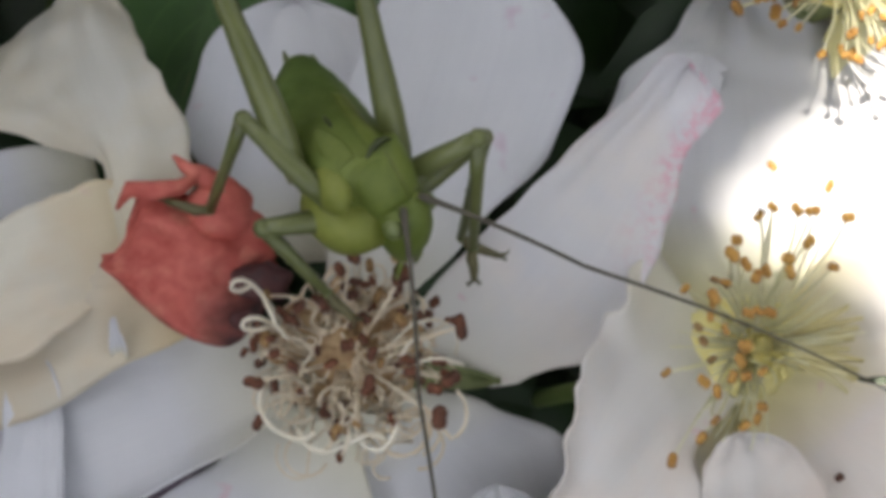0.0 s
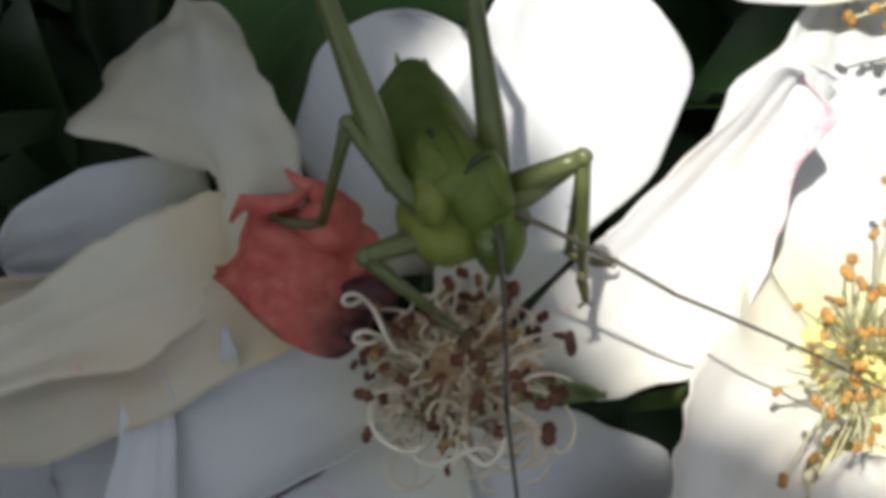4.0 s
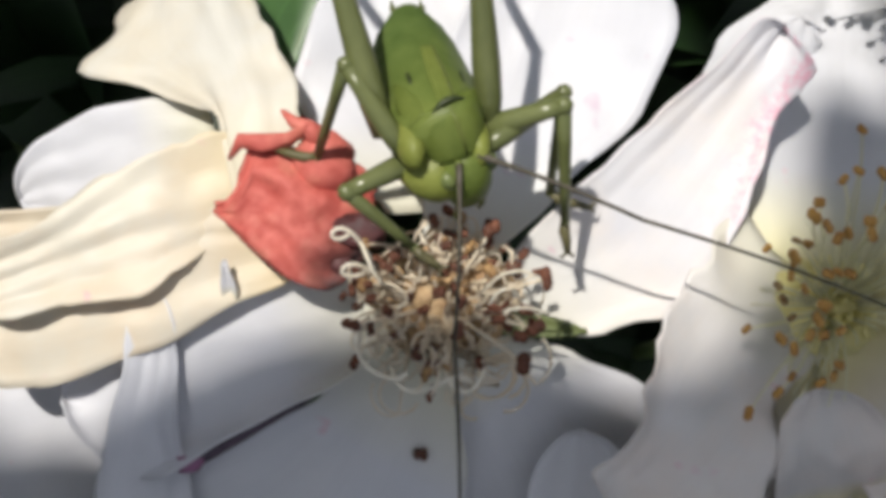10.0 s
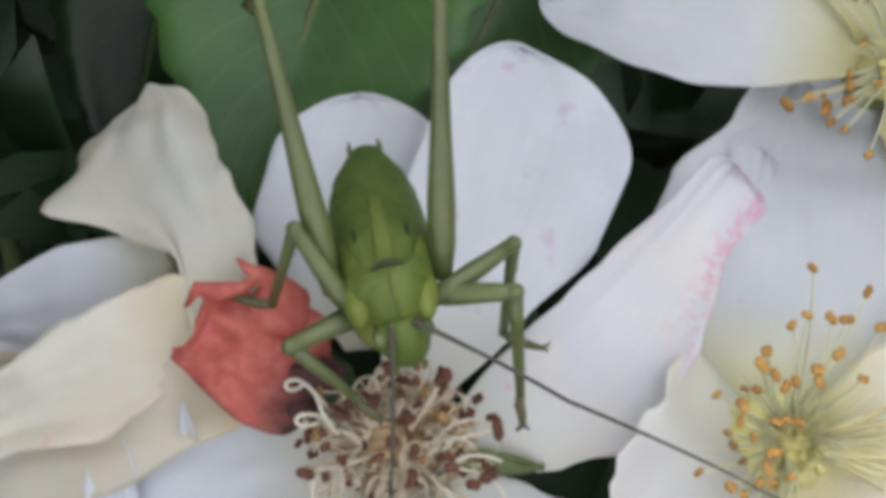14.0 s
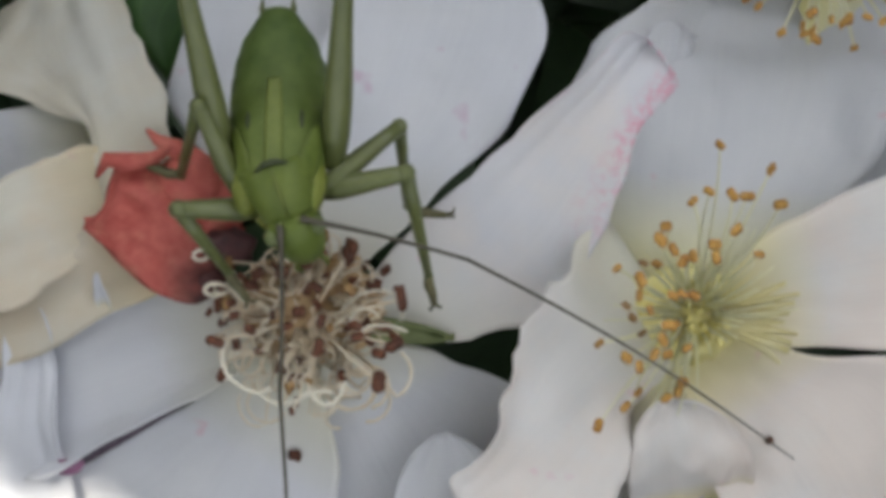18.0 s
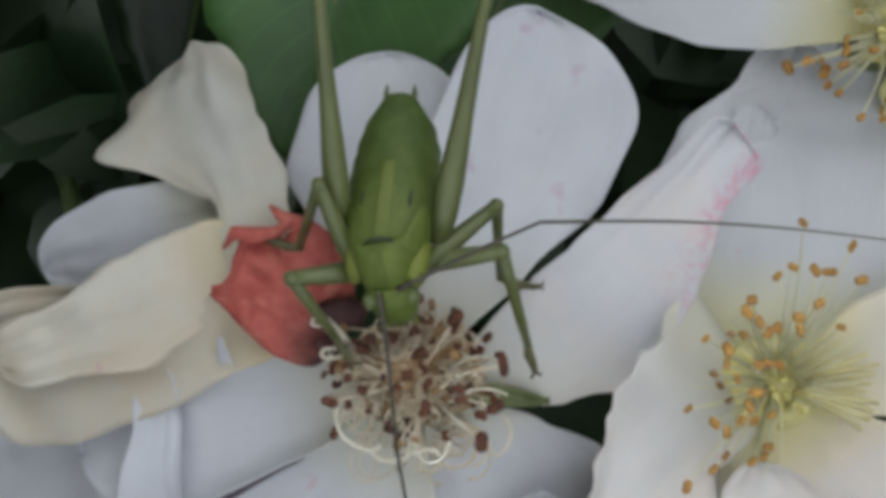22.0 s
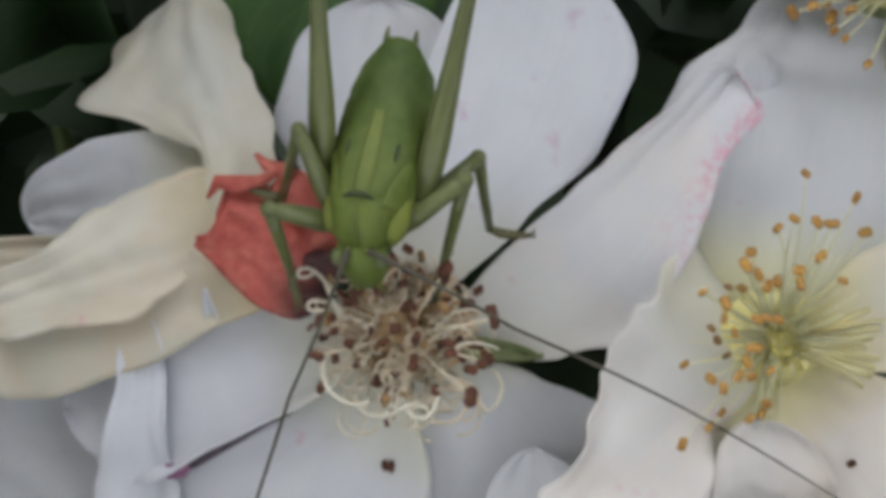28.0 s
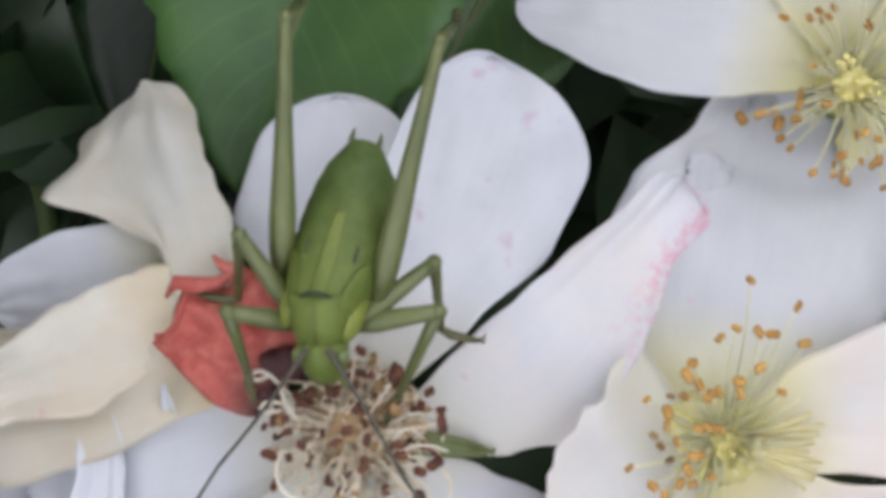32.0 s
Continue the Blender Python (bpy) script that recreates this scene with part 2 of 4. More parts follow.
petal_red = red_material()
# near-black that stands for shade in the hollow by the red petal
hollow_dark = plain_material("hollow_dark", (0.025, 0.012, 0.014), (0.10, 0.03, 0.03), 400, 0.6)
# dark tone for a shaded gap and the bruised edge along it
gap_grey = plain_material("gap_grey", (0.05, 0.04, 0.055), (0.17, 0.12, 0.16), 600, 0.7)
bruise = plain_material("bruise", (0.16, 0.05, 0.12), (0.45, 0.22, 0.36), 500, 0.6)
filament_dry = plain_material("filament_dry", (0.76, 0.62, 0.43), (0.92, 0.85, 0.71), 300, 0.5, 0.2)
filament_pale = plain_material("filament_pale", (0.82, 0.74, 0.58), (0.93, 0.90, 0.80), 300, 0.45, 0.2)
filament_fresh = plain_material("filament_fresh", (0.86, 0.84, 0.56), (0.92, 0.90, 0.74), 300, 0.45, 0.5)
anther_brown = plain_material("anther_brown", (0.035, 0.013, 0.008), (0.20, 0.07, 0.035), 700, 0.7, 0.0, 0.1)
anther_tan = plain_material("anther_tan", (0.16, 0.08, 0.03), (0.42, 0.26, 0.11), 700, 0.7, 0.0, 0.1)
anther_gold = plain_material("anther_gold", (0.26, 0.11, 0.025), (0.62, 0.36, 0.09), 700, 0.7, 0.0, 0.1)
style_gold = plain_material("style_gold", (0.76, 0.66, 0.30), (0.86, 0.80, 0.50), 400, 0.5, 0.2, 0.1)
heart_green = plain_material("heart_green", (0.80, 0.70, 0.22), (0.88, 0.82, 0.42), 400, 0.5, 0.15, 0.15)
heart_brown = plain_material("heart_brown", (0.30, 0.15, 0.06), (0.80, 0.60, 0.35), 620, 0.6, 0.1, 0.15)
sepal_green = plain_material("sepal_green", (0.11, 0.14, 0.05), (0.21, 0.24, 0.10), 300, 0.5, 0.2)
stem_green = plain_material("stem_green", (0.05, 0.09, 0.02), (0.12, 0.16, 0.05), 120, 0.5)
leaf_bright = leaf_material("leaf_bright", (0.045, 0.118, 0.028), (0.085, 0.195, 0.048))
# the same leaf with the deep shade of the bush put into its colour
leaf_shaded = leaf_material("leaf_shaded", (0.010, 0.028, 0.010), (0.024, 0.055, 0.016))
soil = plain_material("soil", (0.010, 0.008, 0.006), (0.035, 0.026, 0.018), 60, 0.95, 0.0, 2.0)
cricket_green = plain_material("cricket_green", (0.095, 0.136, 0.025), (0.19, 0.235, 0.05), 350, 0.46, 0.22, 0.10, 0.32)
cricket_yellow = plain_material("cricket_yellow", (0.17, 0.20, 0.032), (0.29, 0.32, 0.075), 350, 0.46, 0.25, 0.10, 0.32)


def abdomen_material():
    """Leaf green at the tail, yellower towards the shield."""
    m, n, l, p = shader("abdomen_green")
    tc, sep, mr = n.new("ShaderNodeTexCoord"), n.new("ShaderNodeSeparateXYZ"), n.new("ShaderNodeMapRange")
    l.new(tc.outputs["Object"], sep.inputs[0])
    l.new(sep.outputs[1], mr.inputs["Value"])
    mr.inputs["From Min"].default_value, mr.inputs["From Max"].default_value = 0.0, 0.009
    f = noise_node(n, l, 420.0, 4.0)
    fine = noise_node(n, l, 2200.0, 2.0)
    front = ramp(n, l, f, [(0.3, (0.10, 0.138, 0.027)), (0.7, (0.18, 0.22, 0.05))])
    tail = ramp(n, l, f, [(0.3, (0.062, 0.105, 0.024)), (0.7, (0.118, 0.168, 0.045))])
    col = mix(n, l, mr.outputs[0], front, tail)
    l.new(col, p.inputs["Base Color"])
    p.inputs["Roughness"].default_value = 0.5
    p.inputs["Specular IOR Level"].default_value = 0.3
    bump(n, l, p, fine, 0.5, 0.0001)
    through_light(n, l, p, col, 0.2)
    return m


abdomen_green = abdomen_material()
cricket_pale = plain_material("cricket_pale", (0.115, 0.152, 0.030), (0.20, 0.235, 0.058), 350, 0.46, 0.2, 0.10, 0.32)
leg_green = plain_material("leg_green", (0.105, 0.126, 0.045), (0.19, 0.21, 0.078), 450, 0.28, 0.25, 0.05, 0.55, 4.0, (1, 0.4, 1))
tarsus_brown = plain_material("tarsus_brown", (0.07, 0.065, 0.03), (0.15, 0.135, 0.06), 700, 0.45, 0.1, 0.05, 0.4)
mark_olive = plain_material("mark_olive", (0.022, 0.032, 0.010), (0.055, 0.07, 0.02), 500, 0.5)
antenna_brown = plain_material("antenna_brown", (0.04, 0.035, 0.025), (0.10, 0.085, 0.06), 900, 0.5)
eye_green = plain_material("eye_green", (0.07, 0.10, 0.03), (0.15, 0.18, 0.06), 900, 0.3, 0.0, 0.02, 0.5)


# ---- mesh tools, lengths in millimetres ----
def mesh_object(name, verts, faces, material, parent=None, label="", uvs=None, smooth=True):
    me = bpy.data.meshes.new(name)
    me.from_pydata([[c * MM for c in v] for v in verts], [], faces)
    if uvs is not None:
        lay = me.uv_layers.new(name="UVMap")
        for lp in me.loops:
            lay.data[lp.index].uv = uvs[lp.vertex_index]
    me.polygons.foreach_set("use_smooth", [smooth] * len(me.polygons))
    me.materials.append(material)
    me.update()
    ob = new(name, me)
    if parent is not None:
        ob.parent = parent
    if label:
        ob["label"] = label
    return ob


def empty(name, loc=(0, 0, 0)):
    ob = new(name)
    ob.location = [c * MM for c in loc]
    ob.empty_display_size = 0.002
    return ob


def tube(points, radii, sides=6):
    """A tube along points, closed at both ends."""
    pts = [Vector(p) for p in points]
    verts, faces = [], []
    side = None
    for i, p in enumerate(pts):
        d = (pts[min(i + 1, len(pts) - 1)] - pts[max(i - 1, 0)]).normalized()
        if side is None:
            side = d.orthogonal().normalized()
        side = (side - d * side.dot(d)).normalized()
        other = d.cross(side)
        r = radii[i] if hasattr(radii, "__len__") else radii
        for k in range(sides):
            a = 2 * math.pi * k / sides
            verts.append(p + side * (r * math.cos(a)) + other * (r * math.sin(a)))
    for i in range(len(pts) - 1):
        for k in range(sides):
            a, b = i * sides + k, i * sides + (k + 1) % sides
            faces.append((a, b, b + sides, a + sides))
    n = len(pts) - 1
    faces.append(tuple(range(sides))[::-1])
    faces.append(tuple(n * sides + k for k in range(sides)))
    return verts, faces


def join(*pieces):
    verts, faces = [], []
    for v, f in pieces:
        o = len(verts)
        verts += list(v)
        faces += [tuple(i + o for i in q) for q in f]
    return verts, faces


def loft(rings, sides=16, top=1.0):
    """Rings (y, z, half width, half height) along the y axis; top flattens the upper half."""
    verts, faces = [], []
    for y, z, rx, rz in rings:
        for k in range(sides):
            a = 2 * math.pi * k / sides
            s = math.sin(a)
            verts.append(Vector((rx * math.cos(a), y, z + rz * s * (top if s > 0 else 1.0))))
    for i in range(len(rings) - 1):
        for k in range(sides):
            a, b = i * sides + k, i * sides + (k + 1) % sides
            faces.append((a, a + sides, b + sides, b))
    n = len(rings) - 1
    faces.append(tuple(range(sides)))
    faces.append(tuple(n * sides + k for k in range(sides))[::-1])
    return verts, faces


def ellipsoid(c, r, seg=10, rings=7):
    verts, faces = [], []
    for i in range(1, rings):
        a = math.pi * i / rings
        for k in range(seg):
            b = 2 * math.pi * k / seg
            verts.append(Vector((c[0] + r[0] * math.sin(a) * math.cos(b), c[1] + r[1] * math.sin(a) * math.sin(b), c[2] + r[2] * math.cos(a))))
    for i in range(rings - 2):
        for k in range(seg):
            a, b = i * seg + k, i * seg + (k + 1) % seg
            faces.append((a, a + seg, b + seg, b))
    faces.append(tuple(range(seg)))
    faces.append(tuple((rings - 2) * seg + k for k in range(seg))[::-1])
    return verts, faces


def spread(values, s):
    """Smooth value at s (0 to 1) through evenly spaced values."""
    values = (*values, values[-1])
    x = s * (len(values) - 1)
    i = min(int(x), len(values) - 2)
    f = x - i
    f = f * f * (3 - 2 * f) * 0.5 + f * 0.5
    return values[i] * (1 - f) + values[i + 1] * f


def sheet(nu, nv, at, thick):
    """A thin closed sheet: at(u, v) gives the place, u and v from 0 to 1."""
    top = [[Vector(at(i / (nu - 1), j / (nv - 1))) for j in range(nv)] for i in range(nu)]
    verts, uvs, low = [], [], []
    for i in range(nu):
        for j in range(nv):
            du = top[min(i + 1, nu - 1)][j] - top[max(i - 1, 0)][j]
            dv = top[i][min(j + 1, nv - 1)] - top[i][max(j - 1, 0)]
            nrm = du.cross(dv)
            nrm = nrm.normalized() if nrm.length > 1e-9 else Vector((0, 0, 1))
            verts.append(top[i][j])
            low.append(top[i][j] - nrm * thick)
            uvs.append((i / (nu - 1), j / (nv - 1)))
    o = len(verts)
    verts, uvs = verts + low, uvs + uvs
    faces = []
    for i in range(nu - 1):
        for j in range(nv - 1):
            a = i * nv + j
            faces.append((a, a + nv, a + nv + 1, a + 1))
            faces.append((o + a, o + a + 1, o + a + nv + 1, o + a + nv))
    rim = [(i, 0) for i in range(nu)] + [(nu - 1, j) for j in range(1, nv)] + [(i, nv - 1) for i in range(nu - 2, -1, -1)] + [(0, j) for j in range(nv - 2, 0, -1)]
    rim = [i * nv + j for i, j in rim]
    for a, b in zip(rim, rim[1:] + rim[:1]):
        faces.append((b, a, o + a, o + b))
    return verts, faces, uvs


def petal(base, tip, left, right, material, parent, label="", cup=1.5, arch=1.0, ruffle=0.5, roll_left=0.0, roll_right=0.0,
          notch=0.0, seed=0, cap=0.72, tilt=0.0, jag=0.0, pleat=0.12, crease=(0.0, 0.0)):
    """A petal from base to tip with half widths to the left and right of its axis; cup lifts the sides, arch the middle,
    roll_* curl a side rim upwards, tilt raises the right side against the left, jag frays the rim, crease folds it along a line."""
    base, tip = Vector(base), Vector(tip)
    u = tip - base
    length = u.length
    u.normalize()
    v = u.cross(Vector((0, 0, 1))).normalized()
    n = v.cross(u).normalized()
    shift = Vector((seed * 7.3, seed * 3.1, seed * 5.7))
    out = parent.location / MM if parent is not None else Vector()

    def at(s, w):
        s = 1 - (1 - s) ** 1.4
        t = 2 * w - 1
        end = math.sqrt(max(0.0, 1 - ((s - cap) / (1 - cap)) ** 2)) if s > cap else 1.0
        half = spread(right if t > 0 else left, s) * end
        q = Vector((s * length, t * half, 0)) * 0.16 + shift
        edge = abs(t) ** 3
        fray = 1 + jag * (noise.noise(Vector((s * 14, 3.0 * (t > 0), seed))) + 0.5 * noise.noise(Vector((s * 37, 3.0 * (t > 0), seed)))) * edge
        along = s * length * (1 - notch * math.exp(-((t - 0.15) / 0.16) ** 2) * s ** 8)
        along += jag * 0.35 * length * 0.1 * noise.noise(Vector((t * 6, seed, 2.2))) * s ** 6
        h = cup * t * t * (0.4 + 0.6 * s) + arch * math.sin(math.pi * min(1, s)) + ruffle * (0.35 + edge + s * s) * noise.noise(q * 1.6)
        h += ruffle * 0.3 * noise.noise(q * 4.5)
        h += tilt * t * s + pleat * math.sin(t * 11 + 2.5 * noise.noise(q * 1.2) + seed) * s * (1 - s * 0.4)
        h -= crease[1] * (math.sqrt((t - crease[0]) ** 2 + 0.02) - 0.14) * (0.3 + s)
        side = t * half * fray
        rr = roll_right if t > 0 else roll_left
        if rr and abs(t) > 0.55:
            k = (abs(t) - 0.55) / 0.45 * math.sin(math.pi * min(1, s * 1.1)) ** 0.5
            h += rr * k * k * 2.0
            side -= math.copysign(abs(rr) * k ** 3 * 0.9, t)
        return base + u * along + v * side + n * h - out

    verts, faces, uvs = sheet(34, 26, at, 0.14)
    return mesh_object("petal", verts, faces, material, parent, label, uvs)


def stamen(parent, base, end, material, head_material, bend, thick=0.16, size=0.55, curl=0.0, rnd=random):
    """A filament that bows from base to end, with a two-lobed anther on it."""
    out = parent.location / MM
    b, e = Vector(base) - out, Vector(end) - out
    pts = []
    side = Vector(bend)
    for i in range(11):
        s = i / 10
        p = b.lerp(e, s) + side * math.sin(math.pi * s)
        if curl and s > 0.5:
            a = (s - 0.5) * 2 * curl
            p += Vector((math.sin(a * 1.7), math.cos(a * 1.3) - 1, math.sin(a))) * 0.9 * (s - 0.4)
        pts.append(p)
    v, f = tube(pts, [thick * (1 - 0.35 * i / 10) for i in range(11)], 5)
    fil = mesh_object("filament", v, f, material, parent)
    q = pts[-1]
    a = rnd.uniform(0, 6.3)
    d = Vector((math.cos(a), math.sin(a), rnd.uniform(-0.5, 0.5))) * size * 0.34
    k = (size * rnd.uniform(0.5, 0.72), size * rnd.uniform(0.5, 0.85), size * 0.55)
    v, f = join(ellipsoid(q + d, k, 8, 6), ellipsoid(q - d, k, 8, 6))
    mesh_object("anther", v, f, head_material, fil)
    return fil


def leaf(name, base, tip, width, material, label, rib_material=None, fold=0.25, droop=2.0, teeth=9, seed=0, category="leaf", stalk=True):
    """A rose leaflet with a saw-toothed rim, folded along its midrib."""
    ob = empty(name, base)
    base, tip = Vector(base), Vector(tip)
    u = tip - base
    length = u.length
    u.normalize()
    v = u.cross(Vector((0, 0, 1))).normalized()
    n = v.cross(u).normalized()

    def at(s, w):
        t = 2 * w - 1
        half = width * (math.sin(math.pi * s ** 0.85) ** 0.8 if 0 < s < 1 else 0.0)
        saw = (s * teeth + seed) % 1.0
        half *= 1 + 0.10 * saw * abs(t) ** 4
        h = fold * abs(t) * half - droop * s * s + 0.6 * noise.noise(Vector((s * 3, t * 2, seed + 0.5)))
        return u * (s * length) + v * (t * half) + n * h

    verts, faces, uvs = sheet(50, 13, at, 0.25)
    mesh_object("blade", verts, faces, material, ob, "", uvs)
    rib = [u * (length * s) - n * (droop * s * s - 0.05) for s in (0, 0.25, 0.5, 0.75, 0.97)]
    vv, ff = tube(rib, [0.5, 0.45, 0.36, 0.25, 0.1], 6)
    mesh_object("midrib", vv, ff, rib_material or sepal_green, ob)
    if stalk:
        vv, ff = tube([u * 0.5, -u * 5 - Vector((0, 0, 3)), -u * 10 - Vector((0, 0, 14))], [0.5, 0.6, 0.8], 6)
        mesh_object("leaf_stalk", vv, ff, stem_green, ob)
    tagged(ob, label, category)
    return ob


# ---- ground and the bush below ----
def ground():
    verts, faces = [], []
    n = 24
    for i in range(n + 1):
        for j in range(n + 1):
            x, y = ((i / n * 2 - 1) ** 3), ((j / n * 2 - 1) ** 3)
            p = Vector((x * 400000, y * 400000, 0))
            verts.append((p.x, p.y, -420 + 12 * noise.noise(p * 0.01)))
    for i in range(n):
        for j in range(n):
            a = i * (n + 1) + j
            faces.append((a, a + n + 1, a + n + 2, a + 1))
    ob = mesh_object("ground", verts, faces, soil)
    tagged(ob, "dark bare garden soil in deep shade under the bush", "soil", kind="structure")


def bush():
    """The deep foliage under the flowers, many small folded leaves in one mesh, plus an unseen ring that blocks sky
    light.
    """
    rnd = random.Random(5)
    verts, faces = [], []
    for k in range(6400):
        a = rnd.uniform(0, 6.283)
        if k < 4400:
            r = 190 * math.sqrt(rnd.random())
            z = -62 - 230 * rnd.random() ** 1.3
        else:
            # added ring, out of view, that keeps sky light off the background
            r = rnd.uniform(72, 190)
            z = rnd.uniform(-24, 46)
        c = Vector((r * math.cos(a), r * math.sin(a), z))
        size = rnd.uniform(9, 19)
        turn = Euler((rnd.uniform(-0.9, 0.9), rnd.uniform(-0.9, 0.9), rnd.uniform(0, 6.28))).to_matrix()
        o = len(verts)
        outline = [(0, -1, 0), (0.42, -0.45, 0.12), (0.5, 0.1, 0.16), (0.3, 0.6, 0.1), (0, 1, -0.1), (-0.3, 0.6, 0.1), (-0.5, 0.1, 0.16), (-0.42, -0.45, 0.12), (0, -0.4, 0), (0, 0.15, 0), (0, 0.6, -0.03)]
        verts += [c + turn @ (Vector(q) * size) for q in outline]
        for f in ((0, 1, 8), (1, 2, 9, 8), (2, 3, 10, 9), (3, 4, 10), (4, 5, 10), (5, 6, 9, 10), (6, 7, 8, 9), (7, 0, 8)):
            faces.append(tuple(i + o for i in f))
    ob = mesh_object("bush_foliage", verts, faces, leaf_shaded, uvs=[(0.3 + 0.1 * (i % 11 % 4), 0.5 + 0.04 * (i % 11)) for i in range(len(verts))])
    tagged(ob, "dense green rose foliage round the flowers, painted dark for shade", "foliage", kind="stuff")


ground()
bush()

leaf("rose_leaf", (-6, 40, -15), (-15.0, 10.1, -9.5), 12.0, leaf_bright, "mid-green saw-toothed rose leaf behind the white petals", seed=0.2)
leaf("rose_leaf", (12, 42, -19), (-2.0, 15.0, -15), 10.5, leaf_bright, "mid-green rose leaf half hidden by an upper petal", seed=0.6)
leaf("rose_leaf", (-24, 46, -34), (-30, 14, -30), 9, leaf_shaded, rib_material=stem_green, label="green rose leaf behind the curled petal, painted dark for shade", seed=0.8)


def shoot():
    """A thin shoot that bows up from the ground in the shade."""
    pts = ((-96, -30, -424), (-90, -30, -330), (-74, -22, -180), (-62, -12, -92), (-55, -2, -72), (-53, 5, -70), (-54, 10, -70), (-58, 15, -73))
    v, f = tube(pts, [2.4, 2.2, 2.0, 1.7, 1.4, 1.3, 1.2, 0.6], 9)
    ob = mesh_object("rose_shoot", v, f, stem_green)
    tagged(ob, "thin olive rose shoot in deep shade behind the petals", "shoot")


shoot()


def stalk(parent, top, foot):
    out = parent.location / MM
    t, f = Vector(top) - out, Vector(foot) - out
    pts = [t.lerp(f, s) + Vector((3, -2, 0)) * math.sin(math.pi * s) for s in (0, 0.2, 0.4, 0.6, 0.8, 1)]
    v, fc = tube(pts, [1.1, 1.0, 1.1, 1.2, 1.3, 1.5], 8)
    mesh_object("stem", v, fc, stem_green, parent)
    v, fc = join(ellipsoid(t + Vector((0, 0, -2.4)), (2.3, 2.3, 3.0), 12, 8))
    mesh_object("receptacle", v, fc, sepal_green, parent)


def sepal(parent, base, tip, width):
    out = parent.location / MM
    b, e = Vector(base), Vector(tip)
    u = (e - b).normalized()
    v = u.cross(Vector((0, 0, 1))).normalized()
    length = (e - b).length

    def at(s, w):
        t = 2 * w - 1
        half = width * (1 - s) ** 0.7 * (0.6 + s)
        return b + u * (s * length) + v * (t * half) + Vector((0, 0, 0.5 * t * t)) - out

    vv, ff, uvs = sheet(12, 7, at, 0.3)
    mesh_object("sepal", vv, ff, sepal_green, parent, "", uvs)


# ---- the spent flower that carries the cricket ----
def spent_flower():
    fl = empty("rose_flower", (-3.1, -7.5, -1.0))
    tagged(fl, "white single rose past its best with curled dry stamens", "flower", group="rose flowers")
    P = petal
    P((-2.8, -3.9, -1.0), (5.2, 20.4, -5.0), (2.1, 4.2, 4.8, 4.4), (2.2, 5.5, 9.0, 9.7), petal_flecked, fl, "broad round white petal with faint pink flecks", cup=1.2, arch=1.0, seed=1)
    P((-4.6, -0.7, -2.5), (-6.4, 17.2, -7.0), (2.6, 6.1, 8.3, 6.7), (2.6, 4.8, 5.4, 5.4), petal_white, fl, cup=0.8, arch=0.6, seed=2)
    P((-15.6, -0.8, 1.6), (-21.6, 18.0, -6.0), (1.4, 0.8, 0.6, 4.2, 9.2, 6.4), (2.4, 4.4, 5.1, 4.5, 3.8, 3.5), petal_ivory, fl, "ivory petal with a curled pointed corner", cup=0.6, arch=1.6, ruffle=0.8, seed=3, cap=0.84, pleat=0.25, crease=(0.25, 1.8), jag=0.04)
    P((-18.8, 4.1, -3.5), (-33.0, 0.4, -6.2), (3.0, 3.0, 3.1, 3.2), (2.8, 4.2, 4.5, 3.9), petal_white, fl, cup=0.5, arch=0.5, seed=4, cap=0.66)
    P((-13.6, 0.6, -0.8), (-34.4, -6.0, 0.8), (0.6, 2.1, 3.9, 2.9), (5.0, 5.0, 4.3, 2.4), petal_cream, fl, "cream petal cupped over its neighbour", cup=1.0, arch=1.2, ruffle=0.9, seed=5, pleat=0.25, cap=0.84, crease=(0.2, 0.7), jag=0.08)
    P((-9.0, -2.4, 0.0), (-36.5, -3.9, -1.6), (0.8, 3.6, 6.8, 8.8), (1.0, 2.0, 3.0, 3.0), petal_buff_shaded, fl, "buff petal with a yellowed claw, darkened for shade", cup=0.3, arch=0.9, ruffle=0.7, seed=16, pleat=0.25, cap=0.86)
    P((-6.5, -6.6, -1.2), (-29.0, -13.4, -3.5), (2.6, 5.0, 6.2, 7.2), (1.9, 4.2, 6.4, 6.6), petal_white, fl, cup=0.8, arch=0.8, roll_left=1.0, seed=6)
    P((-4.9, -10.5, -2.0), (-15.4, -28.2, -4.5), (2.5, 6.8, 9.3, 9.8), (2.2, 4.3, 7.4, 11.5), petal_white, fl, cup=0.6, arch=0.8, seed=7, cap=0.82)
    P((-2.9, -9.4, -3.0), (4.6, -24.6, -5.0), (2.6, 7.2, 10.6, 9.5), (2.5, 5.4, 7.2, 7.6), petal_white, fl, cup=0.6, arch=0.5, seed=8)
    P((0.5, -8.9, -2.5), (19.1, 11.5, -0.6), (2.0, 3.2, 3.1, 2.6, 2.3, 1.7), (0.4, 5.0, 7.8, 7.4, 5.8, 3.6), petal_rosy, fl, "white petal with a pink-flecked notched rim", cup=0.6, arch=0.8, seed=9, roll_right=0.25, notch=0.07, cap=0.95, crease=(0.42, -0.6), jag=0.07)
    P((-14.0, -11.0, -7.0), (-40.0, -17.5, -9.0), (2.0, 5.0, 8.0, 9.0), (2.0, 5.0, 8.0, 9.0), petal_white, fl, "shaded lower petal", cup=0.8, arch=0.8, seed=10)
    P((-22.4, -27.0, -3.3), (-22.3, -6.1, 0.2), (5.0, 4.6, 4.0, 2.8, 1.8), (3.0, 2.8, 2.3, 1.7, 1.5), petal_white, fl, "narrow petal lobe curling up", cup=0.4, arch=0.5, ruffle=0.7, seed=15, cap=0.9, jag=0.08)
